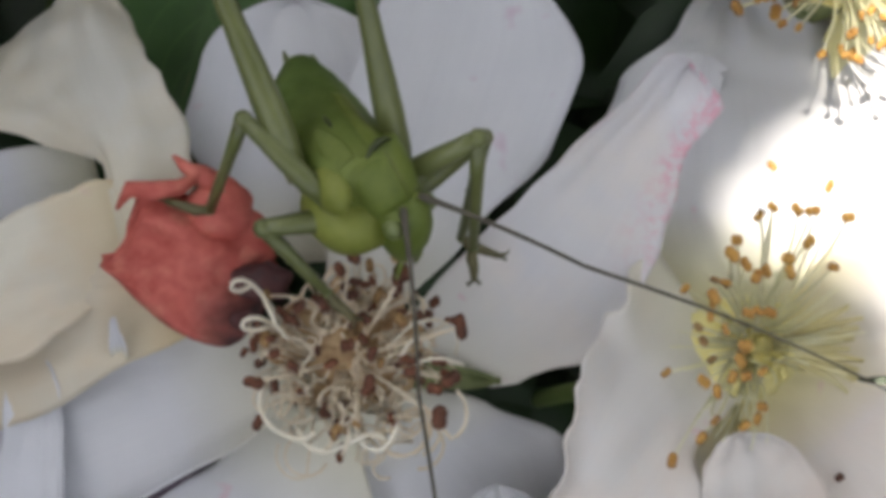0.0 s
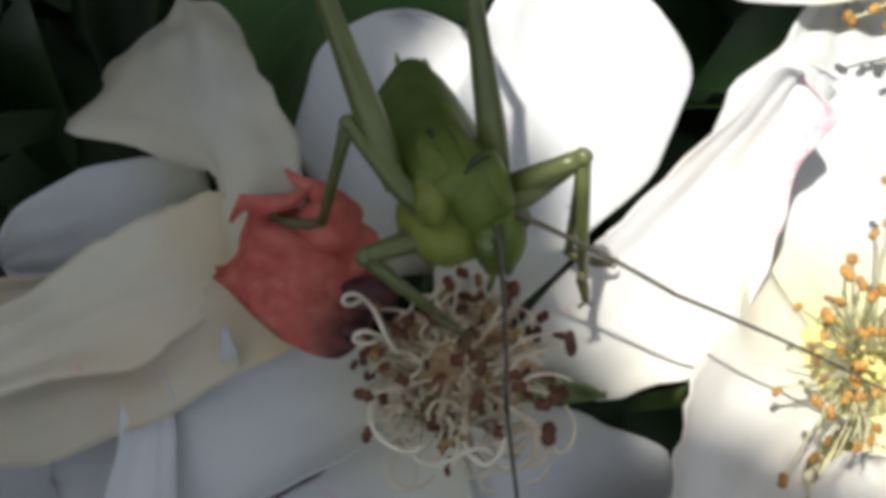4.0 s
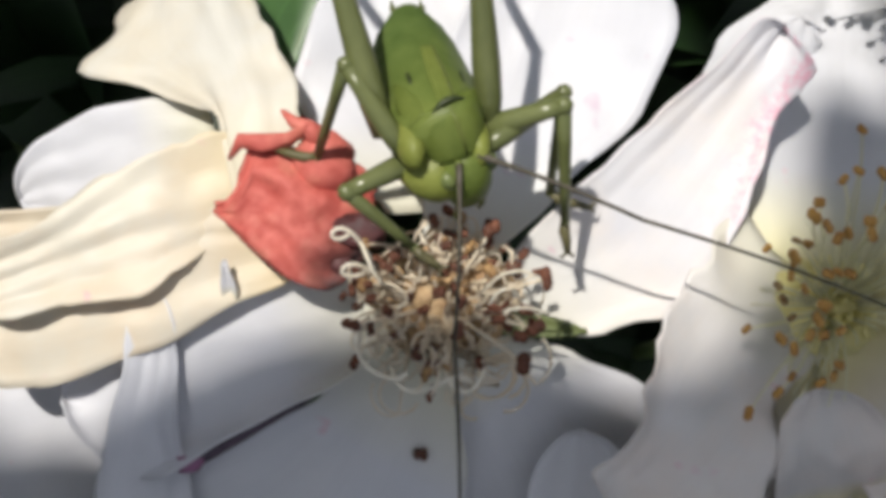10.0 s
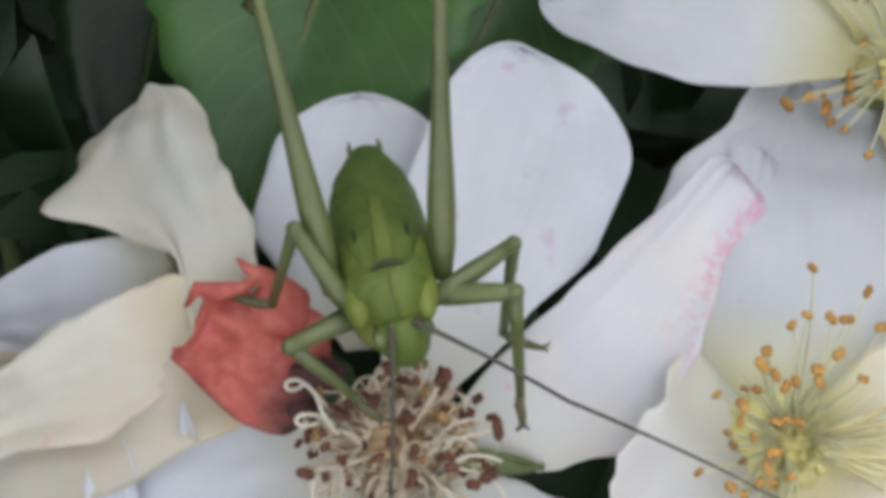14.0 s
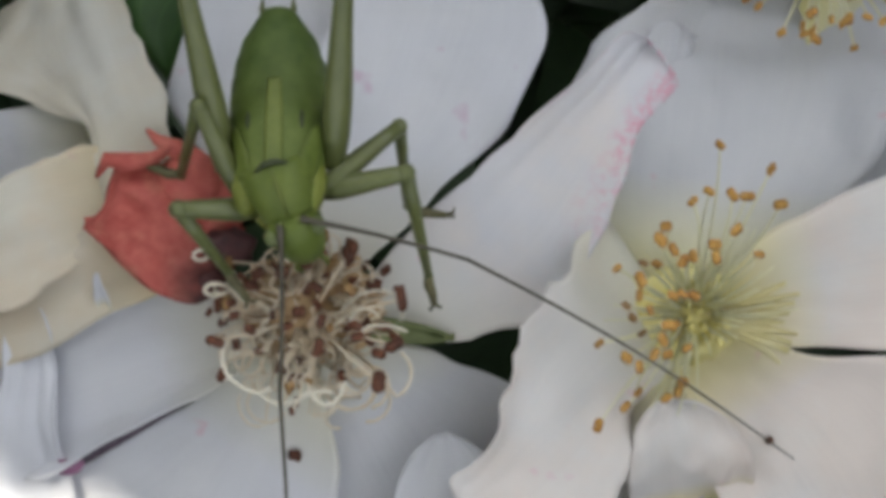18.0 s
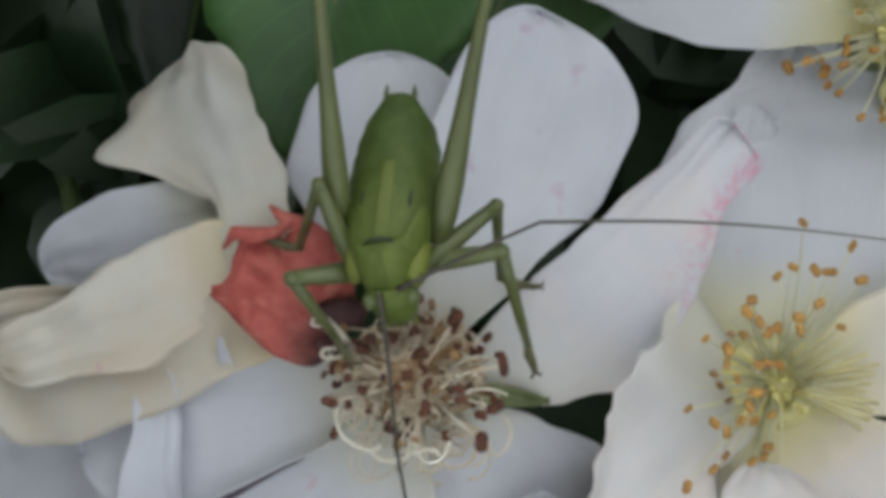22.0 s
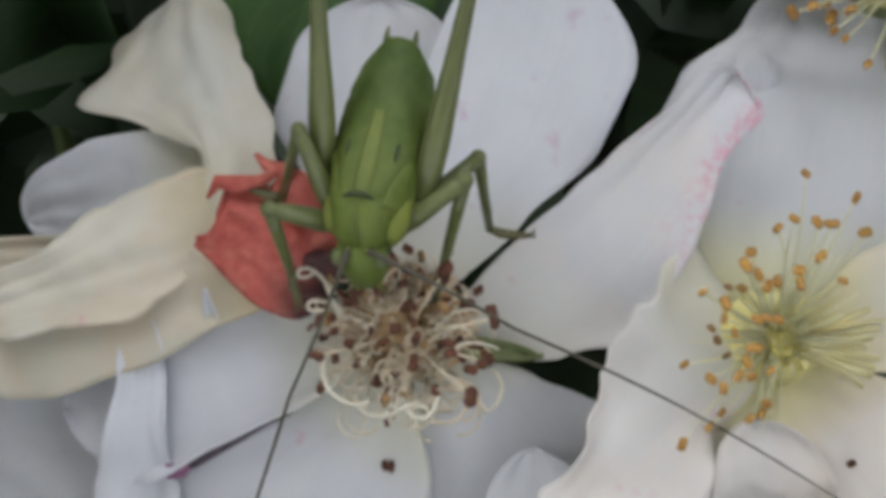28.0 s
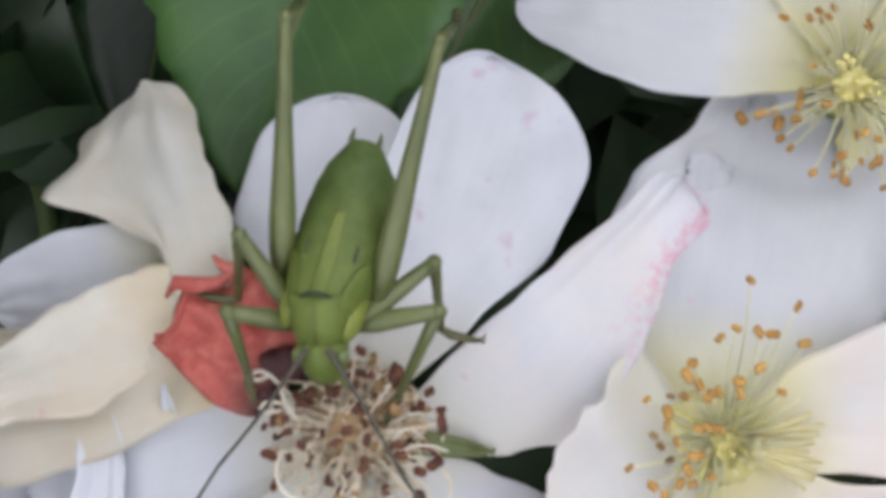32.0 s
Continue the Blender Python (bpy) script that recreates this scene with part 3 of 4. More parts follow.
    P((-17.2, -6.2, 0.2), (-17.4, -4.0, 1.6), (0.5, 0.55, 0.5, 0.4), (0.5, 0.55, 0.5, 0.4), petal_white, fl, "tiny upturned white petal tip", cup=0.2, arch=0.1, seed=17, cap=0.3)
    # dark tube drawn as the shaded gap along the bruised petal edge
    edge = [Vector((-7.6, -4.8, -0.7)), Vector((-10.2, -6.3, -0.5)), Vector((-13.0, -7.8, -0.3)), Vector((-15.4, -9.1, -0.1)), Vector((-16.9, -9.9, 0.2))]
    v, f = tube([q + Vector((0.1, 0.1, 0.1)) * noise.noise(q * 1.3) for q in edge], [0.07, 0.16, 0.30, 0.42, 0.36], 9)
    mesh_object("wilted_rim", v, f, gap_grey, fl, "dark strip drawn for the shaded gap and bruised petal edge")
    v, f = ellipsoid((-16.9, -9.8, 0.3), (1.05, 0.6, 0.34), 12, 8)
    v = [q + (q - Vector((-16.9, -9.8, 0.3))) * 0.4 * noise.noise(q * 1.7) for q in v]
    mesh_object("bruise", v, f, bruise, fl, "purple bruise at the petal's corner")
    sepal(fl, (-1.5, -7.8, -1.2), (6.2, -8.7, -1.5), 1.3)
    sepal(fl, (-9.0, -9.0, -4.0), (-14.5, -12.8, -5.0), 1.3)
    stalk(fl, (-3.1, -7.5, -1.5), (6, -25, -200))
    # the flat matted bed of old stamens
    v, f = ellipsoid((-0.3, 1.3, 2.0), (4.5, 3.7, 1.9), 44, 18)
    v = [q + (q - Vector((-0.3, 0.6, 1.4))) * (0.22 * noise.noise(q * 0.8) + 0.24 * noise.noise(q * 2.2)) for q in v]
    mesh_object("flower_heart", v, f, heart_brown, fl, "matted golden-brown heart of the flower")
    rnd = random.Random(11)
    c = Vector((-3.4, -6.9, 0.0))
    for k in range(70):
        a = rnd.uniform(0, 6.283)
        r = 6.1 * math.sqrt(rnd.random())
        if r * math.sin(a) < -2.2 and k % 4:      # the lower third has shed its anthers
            a = -a
        lift = rnd.uniform(4.6, 6.6) * (1.1 - r / 20)
        end = c + Vector((r * 1.06 * math.cos(a), r * (0.98 if math.sin(a) > 0 else 0.84) * math.sin(a), lift))
        a += rnd.uniform(-0.5, 0.5)
        q = rnd.uniform(1.6, 3.4)
        root = c + Vector((q * math.cos(a), q * math.sin(a), 2.4))
        bend = Vector((math.cos(a) * 0.7 + rnd.uniform(-0.8, 0.8), math.sin(a) * 0.7 + rnd.uniform(-0.8, 0.8), rnd.uniform(0.2, 1.0)))
        stamen(fl, root, end, filament_dry, rnd.choice((anther_brown, anther_brown, anther_brown, anther_tan)), bend, rnd.uniform(0.07, 0.11), rnd.uniform(0.30, 0.54), rnd.choice((0, 0, 0, 2.0, 3.0)), rnd)
    for e in ((1.3, -10.2, 8.0), (2.7, -5.2, 7.6), (-9.0, -8.0, 5.8), (-0.5, -2.2, 6.5), (2.2, -8.2, 6.0)):
        stamen(fl, (c.x, c.y, 1.0), e, filament_dry, anther_brown, (0, 0, 1.5), 0.15, 0.68, 0, rnd)
    # the knot of stamens that hangs over the lower petals
    for k in range(15):
        a = rnd.uniform(0, 6.283)
        end = Vector((-3.7 + 1.9 * math.cos(a) * rnd.random(), -10.0 + 1.5 * math.sin(a) * rnd.random(), rnd.uniform(4.2, 5.4)))
        root = Vector((-3.6 + rnd.uniform(-1.2, 1.2), -7.6, 2.6))
        stamen(fl, root, end, filament_dry, anther_brown if k % 3 else anther_tan, (rnd.uniform(-1, 1), -0.6, rnd.uniform(0.3, 1.0)), rnd.uniform(0.09, 0.14), rnd.uniform(0.30, 0.46), rnd.choice((0, 2.5, 3.5)), rnd)
    # empty dry filaments looped round the rim
    for k in range(38):
        a = rnd.uniform(0, 6.283)
        r = rnd.uniform(3.6, 6.0)
        o = Vector((r * math.cos(a), r * math.sin(a), rnd.uniform(4.0, 6.0)))
        q = rnd.uniform(0.6, 1.7)
        ph, tw = rnd.uniform(0, 6.3), rnd.choice((-1, 1))
        turn = rnd.uniform(0.22, 0.5)
        g = a + rnd.uniform(-0.8, 0.8)
        pts = [Vector((2.8 * math.cos(g), 2.8 * math.sin(g), 2.6)), o * 0.8 + Vector((0, 0, 1.2))]
        pts += [o + Vector((q * math.cos(ph + tw * i * turn), q * math.sin(ph + tw * i * turn), 0.25 * math.sin(i * 0.9))) for i in range(9)]
        v, f = tube(pts, [rnd.uniform(0.07, 0.12)] * 11, 6)
        mesh_object("filament", v, f, filament_dry, fl)
    for k in range(26):
        a, r = rnd.uniform(0, 6.283), 3.4 * math.sqrt(rnd.random())
        o = Vector((r * math.cos(a), r * math.sin(a) + 0.4, rnd.uniform(3.6, 5.0)))
        q, ph, turn = rnd.uniform(0.4, 1.0), rnd.uniform(0, 6.3), rnd.uniform(0.3, 0.6)
        pts = [o + Vector((q * math.cos(ph + i * turn), q * math.sin(ph + i * turn), 0.3 * math.sin(i * 1.1))) for i in range(9)]
        v, f = tube([o * 0.7] + pts, [rnd.uniform(0.08, 0.13)] * 10, 5)
        mesh_object("filament", v, f, filament_dry, fl)
    # long pale filaments: bows along the lower rim and two loops beside the red petal
    lower_bows = (((-8.0, -7.6, 3.5), (-8.9, -8.6, 4.6), (-8.7, -10.2, 5.0), (-7.4, -11.2, 5.0), (-6.2, -11.5, 5.2), (-5.6, -11.0, 5.0)),
                  ((-6.6, -10.6, 4.0), (-6.4, -11.6, 5.0), (-5.3, -12.3, 5.0), (-4.2, -12.0, 5.2), (-3.2, -11.3, 5.4), (-2.0, -11.0, 5.4), (-1.4, -11.8, 5.0)),
                  ((-3.4, -10.2, 4.6), (-3.2, -11.6, 5.4), (-2.2, -12.4, 5.2), (-1.2, -11.8, 5.4), (-0.9, -10.6, 5.6)))
    side_bows = (((-7.4, -4.6, 4.0), (-8.3, -3.2, 6.2), (-9.0, -2.2, 6.8), (-9.9, -2.1, 7.0), (-10.3, -2.7, 6.8), (-9.6, -3.0, 6.6), (-8.9, -2.4, 6.4)),
                 ((-7.2, -5.2, 4.2), (-8.2, -4.4, 6.0), (-9.2, -4.2, 6.4), (-9.8, -4.8, 6.2), (-9.1, -5.2, 6.0), (-8.2, -4.9, 5.8)),
                 ((-8.4, -3.0, 6.2), (-8.0, -3.9, 6.6), (-7.6, -5.0, 6.4), (-7.0, -5.6, 5.6)),
                 ((-1.2, -6.2, 5.0), (-0.2, -5.0, 6.4), (1.0, -4.6, 6.8), (2.2, -4.9, 6.4), (2.9, -5.8, 5.8), (2.6, -6.8, 5.2)),
                 ((-1.0, -8.0, 5.0), (0.4, -7.0, 6.2), (1.8, -6.8, 6.2), (3.0, -7.4, 5.6)),
                 ((-0.8, -7.4, 5.2), (-0.4, -6.0, 6.6), (0.6, -5.6, 6.6), (1.2, -6.4, 6.0)))
    for bow in lower_bows + side_bows:
        pts = []
        for p, q in zip(bow, bow[1:]):
            p, q = Vector(p), Vector(q)
            pts += [p, p.lerp(q, 0.5)]
        pts.append(Vector(bow[-1]))
        for turns in range(2):
            pts = [pts[0]] + [(p + q * 2 + r) / 4 for p, q, r in zip(pts, pts[1:], pts[2:])] + [pts[-1]]
        v, f = tube([p - Vector((-3.1, -7.5, -1.0)) for p in pts], 0.13 if bow[0][0] < -1.3 else 0.10, 7)
        mesh_object("filament", v, f, filament_pale, fl)
    return fl


def tuft(fl, rnd, count, spread_to, height):
    """The crowded styles in the middle of an open flower, each with a knob."""
    pieces = []
    for k in range(count):
        a, r = rnd.uniform(0, 6.283), spread_to * math.sqrt(rnd.random())
        foot = Vector((0.5 * r * math.cos(a), 0.5 * r * math.sin(a), 1.0))
        top = Vector((r * math.cos(a), r * math.sin(a), height * rnd.uniform(0.75, 1.0) - 0.25 * r))
        mid = foot.lerp(top, 0.55) + Vector((0, 0, 0.5))
        pieces += [tube([foot, mid, top], [0.2, 0.17, 0.15], 5), ellipsoid(top, (0.3, 0.3, 0.26), 7, 5)]
    v, f = join(*pieces)
    mesh_object("stigma", v, f, heart_green, fl, "crowded pale yellow styles")


def fresh_flower():
    fl = empty("rose_flower", (22.3, -7.0, -1.0))
    tagged(fl, "fresh white single rose with yellow-green heart and golden stamens", "flower", group="rose flowers")
    P = petal
    P((23.1, -7.6, -2.0), (26.9, 19.0, -11.0), (5.0, 9.0, 10.8, 11.0, 9.6, 5.6), (2.6, 6.4, 9.4, 12.3, 14.0, 14.3), petal_fresh, fl, cup=1.0, arch=0.8, ruffle=0.9, seed=21, cap=0.78, pleat=0.5)
    P((21.4, 8.6, -8.4), (22.4, 13.5, -6.6), (1.8, 2.1, 1.6, 1.9), (1.8, 1.6, 2.0, 1.4), petal_fresh, fl, "small torn flap", cup=0.2, arch=0.2, ruffle=0.8, seed=27, jag=0.35, cap=0.88)
    P((22.4, -21.0, -1.0), (20.2, -12.0, 3.8), (3.4, 4.2, 4.0, 3.4), (3.4, 4.4, 4.4, 3.8), petal_warm, fl, "inner petal curling over the heart", cup=0.5, arch=1.0, ruffle=1.0, seed=28, cap=0.55, notch=0.05)
    P((7.2, -27.0, -2.5), (5.7, -15.1, -0.2), (4.0, 4.4, 4.6, 4.4), (3.6, 3.6, 3.6, 3.4), petal_fresh, fl, "rounded outer petal", cup=0.4, arch=0.8, seed=29, cap=0.55)
    P((23.9, -7.2, -1.0), (45.2, -3.4, 0.0), (2.2, 5.6, 7.2, 8.4), (1.8, 3.0, 4.0, 5.6), petal_warm, fl, cup=0.8, arch=0.8, seed=22, cap=0.6)
    P((22.8, -8.6, -1.0), (33.4, -23.6, 1.0), (1.0, 4.8, 10.6, 11.5), (2.0, 3.8, 5.2, 6.2), petal_warm, fl, cup=0.8, arch=0.9, ruffle=0.8, seed=23, cap=0.6)
    P((21.7, -7.6, -1.0), (6.3, -19.2, 5.0), (2.4, 1.8, 2.2, 5.0, 7.2, 7.5), (9.0, 8.9, 8.0, 7.4, 4.5, 2.1), petal_torn, fl, "white petal with a torn frayed rim", cup=0.4, arch=0.9, ruffle=0.8, seed=24, jag=0.15, cap=0.94, tilt=0.4, roll_right=0.35)
    P((21.1, -10.6, -2.0), (13.0, -25.3, 0.5), (2.4, 4.6, 6.8, 7.4), (2.4, 5.0, 6.6, 6.6), petal_warm, fl, cup=0.8, arch=0.6, seed=25)
    sepal(fl, (20, -10, -3), (15.5, -13.0, -4), 1.5)
    stalk(fl, (22.3, -7.0, -1.5), (12, -22, -200))
    v, f = ellipsoid((-0.4, 0.0, 0.7), (3.6, 3.4, 1.7), 30, 12)
    v = [q + (q - Vector((0, 0, 0.9))) * 0.25 * noise.noise(q * 2.2) for q in v]
    mesh_object("flower_heart", v, f, heart_green, fl, "yellow-green heart of the flower")
    tuft(fl, random.Random(14), 46, 2.5, 3.6)
    rays = []
    for k in range(9):
        w = (k - 4) * 0.16
        rays.append(tube([(0.6, 0.1 * (k - 4), 1.4), (2.4, w * 1.6, 2.7 + 0.2 * (k % 3)), (4.2, w * 3.0 - 0.2, 3.2 + 0.25 * (k % 2)), (5.4 + 0.35 * (k % 4), w * 4.0 - 0.3, 3.3)], [0.3, 0.34, 0.3, 0.16], 6))
    v, f = join(*rays)
    v = [q + Vector((0.25, 0.25, 0.25)) * noise.noise(q * 1.4) for q in v]
    mesh_object("style", v, f, style_gold, fl, "pale yellow bundle of styles")
    rnd = random.Random(12)
    # the curved stamens: where each anther stands from the heart, east and north
    fan = ((1.2, 11.4), (4.0, 9.8), (3.8, 7.6), (-1.6, 7.8), (-0.4, 8.4), (1.0, 8.2), (1.9, 8.1), (0.7, 6.1), (2.1, 4.6), (-3.9, 5.5), (-3.6, 6.3),
           (-3.1, 4.9), (-2.5, 4.2), (-1.9, 4.5), (-0.6, 5.2), (-0.5, 4.4), (-5.1, 3.1), (-3.1, 2.1), (-2.5, 2.2), (-1.8, 2.1), (-4.5, 1.2),
           (-3.4, 0.3), (-3.7, -0.6), (-4.2, -1.5), (-3.4, -1.5), (-5.9, -1.7), (-5.1, -2.3), (-2.3, -3.3), (-3.2, -4.4), (-5.0, -4.0),
           (-2.5, -4.0), (-5.7, -5.0), (-7.3, -6.3))
    for dx, dy in fan:
        a = math.atan2(dy, dx)
        e = Vector((22.3 + dx, -7.0 + dy, 8.3 - max(0.0, dy - 6.5) * 1.3 - max(0.0, -dy - 2.0) * 0.5))
        root = Vector((22.3 + 1.6 * math.cos(a), -7.0 + 1.6 * math.sin(a), 0.6))
        out = Vector((math.cos(a), math.sin(a), 0)) * rnd.uniform(0.2, 0.9)
        stamen(fl, root, e, filament_fresh, anther_gold, (out.x + rnd.uniform(-0.4, 0.4), out.y + rnd.uniform(-0.4, 0.4), rnd.uniform(0.6, 1.4)), 0.11, rnd.uniform(0.38, 0.52), 0, rnd)
    for k in range(12):
        a = rnd.uniform(1.9, 4.0)
        r = rnd.uniform(2.0, 7.0)
        e = Vector((22.0 + r * math.cos(a), -6.9 + r * math.sin(a), rnd.uniform(4.5, 8.0)))
        stamen(fl, (22.3 + math.cos(a), -7.0 + math.sin(a), 0.6), e, filament_fresh, rnd.choice((anther_gold, anther_tan)), (0, 0, 1.0), 0.13, rnd.uniform(0.3, 0.45), 0, rnd)
    for k in range(84):
        a = rnd.uniform(-0.5, 4.6) if k < 70 else rnd.uniform(0, 6.283)
        r = rnd.uniform(1.6, 7.0) if k < 70 else rnd.uniform(0.8, 2.6)
        e = Vector((22.3 + r * math.cos(a), -7.0 + r * math.sin(a), rnd.uniform(2.0, 6.0)))
        pts = [Vector((22.3 + math.cos(a), -7.0 + math.sin(a), 0.8)).lerp(e, i / 6) + Vector((0, 0, 1.0)) * math.sin(math.pi * i / 6) - Vector((22.3, -7.0, -1.0)) for i in range(7)]
        v, f = tube(pts, [0.11 - 0.010 * i for i in range(7)], 5)
        mesh_object("filament", v, f, filament_fresh, fl)
    return fl


def corner_flower():
    fl = empty("rose_flower", (31.5, 18.6, -5.0))
    tagged(fl, "white rose half out of view with a bright yellow heart", "flower", group="rose flowers")
    P = petal
    P((31.1, 20.0, -6.0), (7.2, 25.4, -11.0), (1.4, 3.0, 4.3, 4.8, 4.3, 3.2), (1.7, 4.0, 6.5, 8.5, 9.0, 9.3), petal_fresh, fl, cup=1.0, arch=0.8, seed=31, cap=0.78)
    P((32.8, 19.2, -6.0), (51.9, 27.5, -9.0), (2.9, 5.8, 9.7, 10.6), (2.9, 5.8, 9.7, 10.6), petal_fresh, fl, cup=1.0, arch=0.8, seed=32)
    P((31.9, 20.9, -6.0), (31.9, 41.5, -9.0), (2.8, 6.5, 10.3, 11.2), (2.8, 6.5, 10.3, 11.2), petal_fresh, fl, cup=1.0, arch=0.8, seed=33)
    P((33.0, 17.0, -8.0), (48.0, 4.0, -18.0), (2.8, 5.5, 8.3, 8.2), (2.8, 5.5, 8.3, 8.2), petal_fresh, fl, cup=1.0, arch=0.8, seed=34)
    stalk(fl, (31.5, 18.6, -6.0), (20, 0, -200))
    v, f = ellipsoid((0, 0, 0.6), (2.5, 2.4, 1.4), 16, 9)
    v = [q + (q - Vector((0, 0, 0.8))) * 0.25 * noise.noise(q * 2.2) for q in v]
    mesh_object("flower_heart", v, f, heart_green, fl, "yellow heart of the flower")
    tuft(fl, random.Random(15), 36, 2.2, 3.0)
    rnd = random.Random(13)
    c = Vector((31.5, 18.6, -4.4))
    for k in range(64):
        a = rnd.uniform(0, 6.283)
        r = 1.8 + 6.0 * math.sqrt(rnd.random())
        e = c + Vector((r * math.cos(a), r * math.sin(a), rnd.uniform(2.2, 5.5)))
        stamen(fl, c + Vector((1.3 * math.cos(a), 1.3 * math.sin(a), 0.4)), e, filament_fresh, anther_gold, (0, 0, 1.0), 0.13, rnd.uniform(0.34, 0.46), 0, rnd)
    for k in range(60):
        a = rnd.uniform(0, 6.283)
        r = rnd.uniform(1.6, 6.0)
        e = Vector((r * math.cos(a), r * math.sin(a), rnd.uniform(2.5, 4.5)))
        pts = [Vector((math.cos(a), math.sin(a), 0.8)).lerp(e, i / 6) + Vector((0, 0, 0.8)) * math.sin(math.pi * i / 6) for i in range(7)]
        v, f = tube(pts, [0.11 - 0.010 * i for i in range(7)], 5)
        mesh_object("filament", v, f, filament_fresh, fl)
    for e in ((23.5, 15.9, -3.0), (26.2, 15.6, -3.0)):
        stamen(fl, (30.5, 17.8, -4.0), e, filament_fresh, anther_gold, (0, 0, 0.6), 0.16, 0.62, 0, rnd)
    return fl


spent_flower()
fresh_flower()
corner_flower()



FALLEN = ((-4.85, -16.9, -1.55, 0, 0.95), (27.3, -15.4, 1.0, 40, 0.6), (36.2, -11.1, 1.4, 15, 0.9))


def fallen_anther(x, y, z, turn, size):
    """A shed anther lying on a petal."""
    v, f = join(ellipsoid((0.22, 0, 0), (0.3, 0.5, 0.3), 9, 6), ellipsoid((-0.22, 0.06, 0), (0.3, 0.46, 0.3), 9, 6))
    v = [q * size for q in v]
    ob = mesh_object("fallen_anther", v, f, anther_brown)
    ob.matrix_basis = pose(x * MM, y * MM, z * MM, 8, -6, turn)
    tagged(ob, "small shed brown anther lying on a white petal", "anther", group="shed anthers")


for spot in FALLEN:
    fallen_anther(*spot)


def red_petal():
    """A withered red petal with a forked top, and near-black lumps drawn for a shaded hollow."""
    ob = empty("red_petal", (-12.5, -1.0, 2.0))
    tagged(ob, "withered coral-red petal lying on the white petals", "petal")

    def at(s, w):
        t = 2 * w - 1
        x = -5.3 + 10.0 * s
        top = 4.1 - 0.5 * s + 0.9 * math.sin(s * 5.0) * (1 - s) if s > 0.22 else 0.4 + 3.2 * (s / 0.22) ** 2
        low = 0.2 - 5.0 * math.sin(min(1.0, s * 1.15) * math.pi * 0.62) ** 0.9
        if s > 0.7:
            k = math.sqrt(max(0.0, 1 - ((s - 0.7) / 0.3) ** 2)) * 0.7 + 0.3
            top, low = 0.8 + (top - 0.8) * k, 0.8 + (low - 0.8) * k
        y = low + (top - low) * w
        z = 0.6 + 1.4 * math.sin(math.pi * s) * (1 - 0.5 * t * t) + 0.9 * noise.noise(Vector((s * 3, t * 2, 3.3))) + 0.35 * noise.noise(Vector((s * 7, t * 4, 1.3))) + 0.15 * noise.noise(Vector((s * 17, t * 9, 4.3)))
        return (x, y, z)

    v, f, uvs = sheet(30, 22, at, 0.3)
    mesh_object("blade", v, f, petal_red, ob, "", uvs)
    v, f = tube([(-4.3, 3.4, 1.4), (-3.6, 4.4, 1.8), (-2.2, 4.2, 2.0), (-0.6, 4.5, 2.0), (0.6, 5.2, 2.0)], [0.15, 0.45, 0.6, 0.5, 0.3], 10)
    v = [q + Vector((0.3, 0.4, 0.4)) * noise.noise(q * 1.6) for q in v]
    mesh_object("curled_rim", v, f, petal_red, ob)
    v, f = tube([(1.4, 4.6, 1.6), (0.6, 5.2, 1.8), (-0.3, 5.6, 2.0), (-1.0, 6.3, 2.0)], [0.8, 0.6, 0.4, 0.12], 8)
    mesh_object("fork", v, f, petal_red, ob)
    v, f = ellipsoid((1.6, 3.2, 1.3), (2.0, 1.9, 1.1), 22, 12)
    v = [q + (q - Vector((1.6, 3.2, 1.3))) * (0.2 * noise.noise(q * 0.8) + 0.1 * noise.noise(q * 2.4)) for q in v]
    mesh_object("crumpled_lobe", v, f, petal_red, ob, "crumpled upper lobe")
    # dark lumps: shade of the hollow under the leg, and a lower dark spot
    for x, y, z, rx, ry, rz in ((4.0, -1.2, 1.2, 1.9, 1.2, 0.9), (2.6, -3.1, 0.6, 1.1, 0.8, 0.7)):
        v, f = ellipsoid((x, y, z), (rx, ry, rz), 18, 10)
        v = [q + (q - Vector((x, y, z))) * 0.35 * noise.noise(q * 1.3) for q in v]
        mesh_object("shrivelled_corner", v, f, hollow_dark, ob, "black-brown lump drawn for a shaded hollow")

    return ob


red_petal()


# ---- the bush cricket ----
CRICKET = empty("bush_cricket", (0, 0, 0))
tagged(CRICKET, "bright green young bush cricket with long dark antennae on the flower", "cricket")


def along(v0, v1, roll_up):
    """A pose at v0 whose y axis points at v1 and whose z axis leans to roll_up."""
    y = (v1 - v0).normalized()
    x = y.cross(roll_up).normalized()
    z = x.cross(y)
    m = Matrix((x, y, z)).transposed().to_4x4()
    m.translation = v0
    return m


TAIL = 11.3


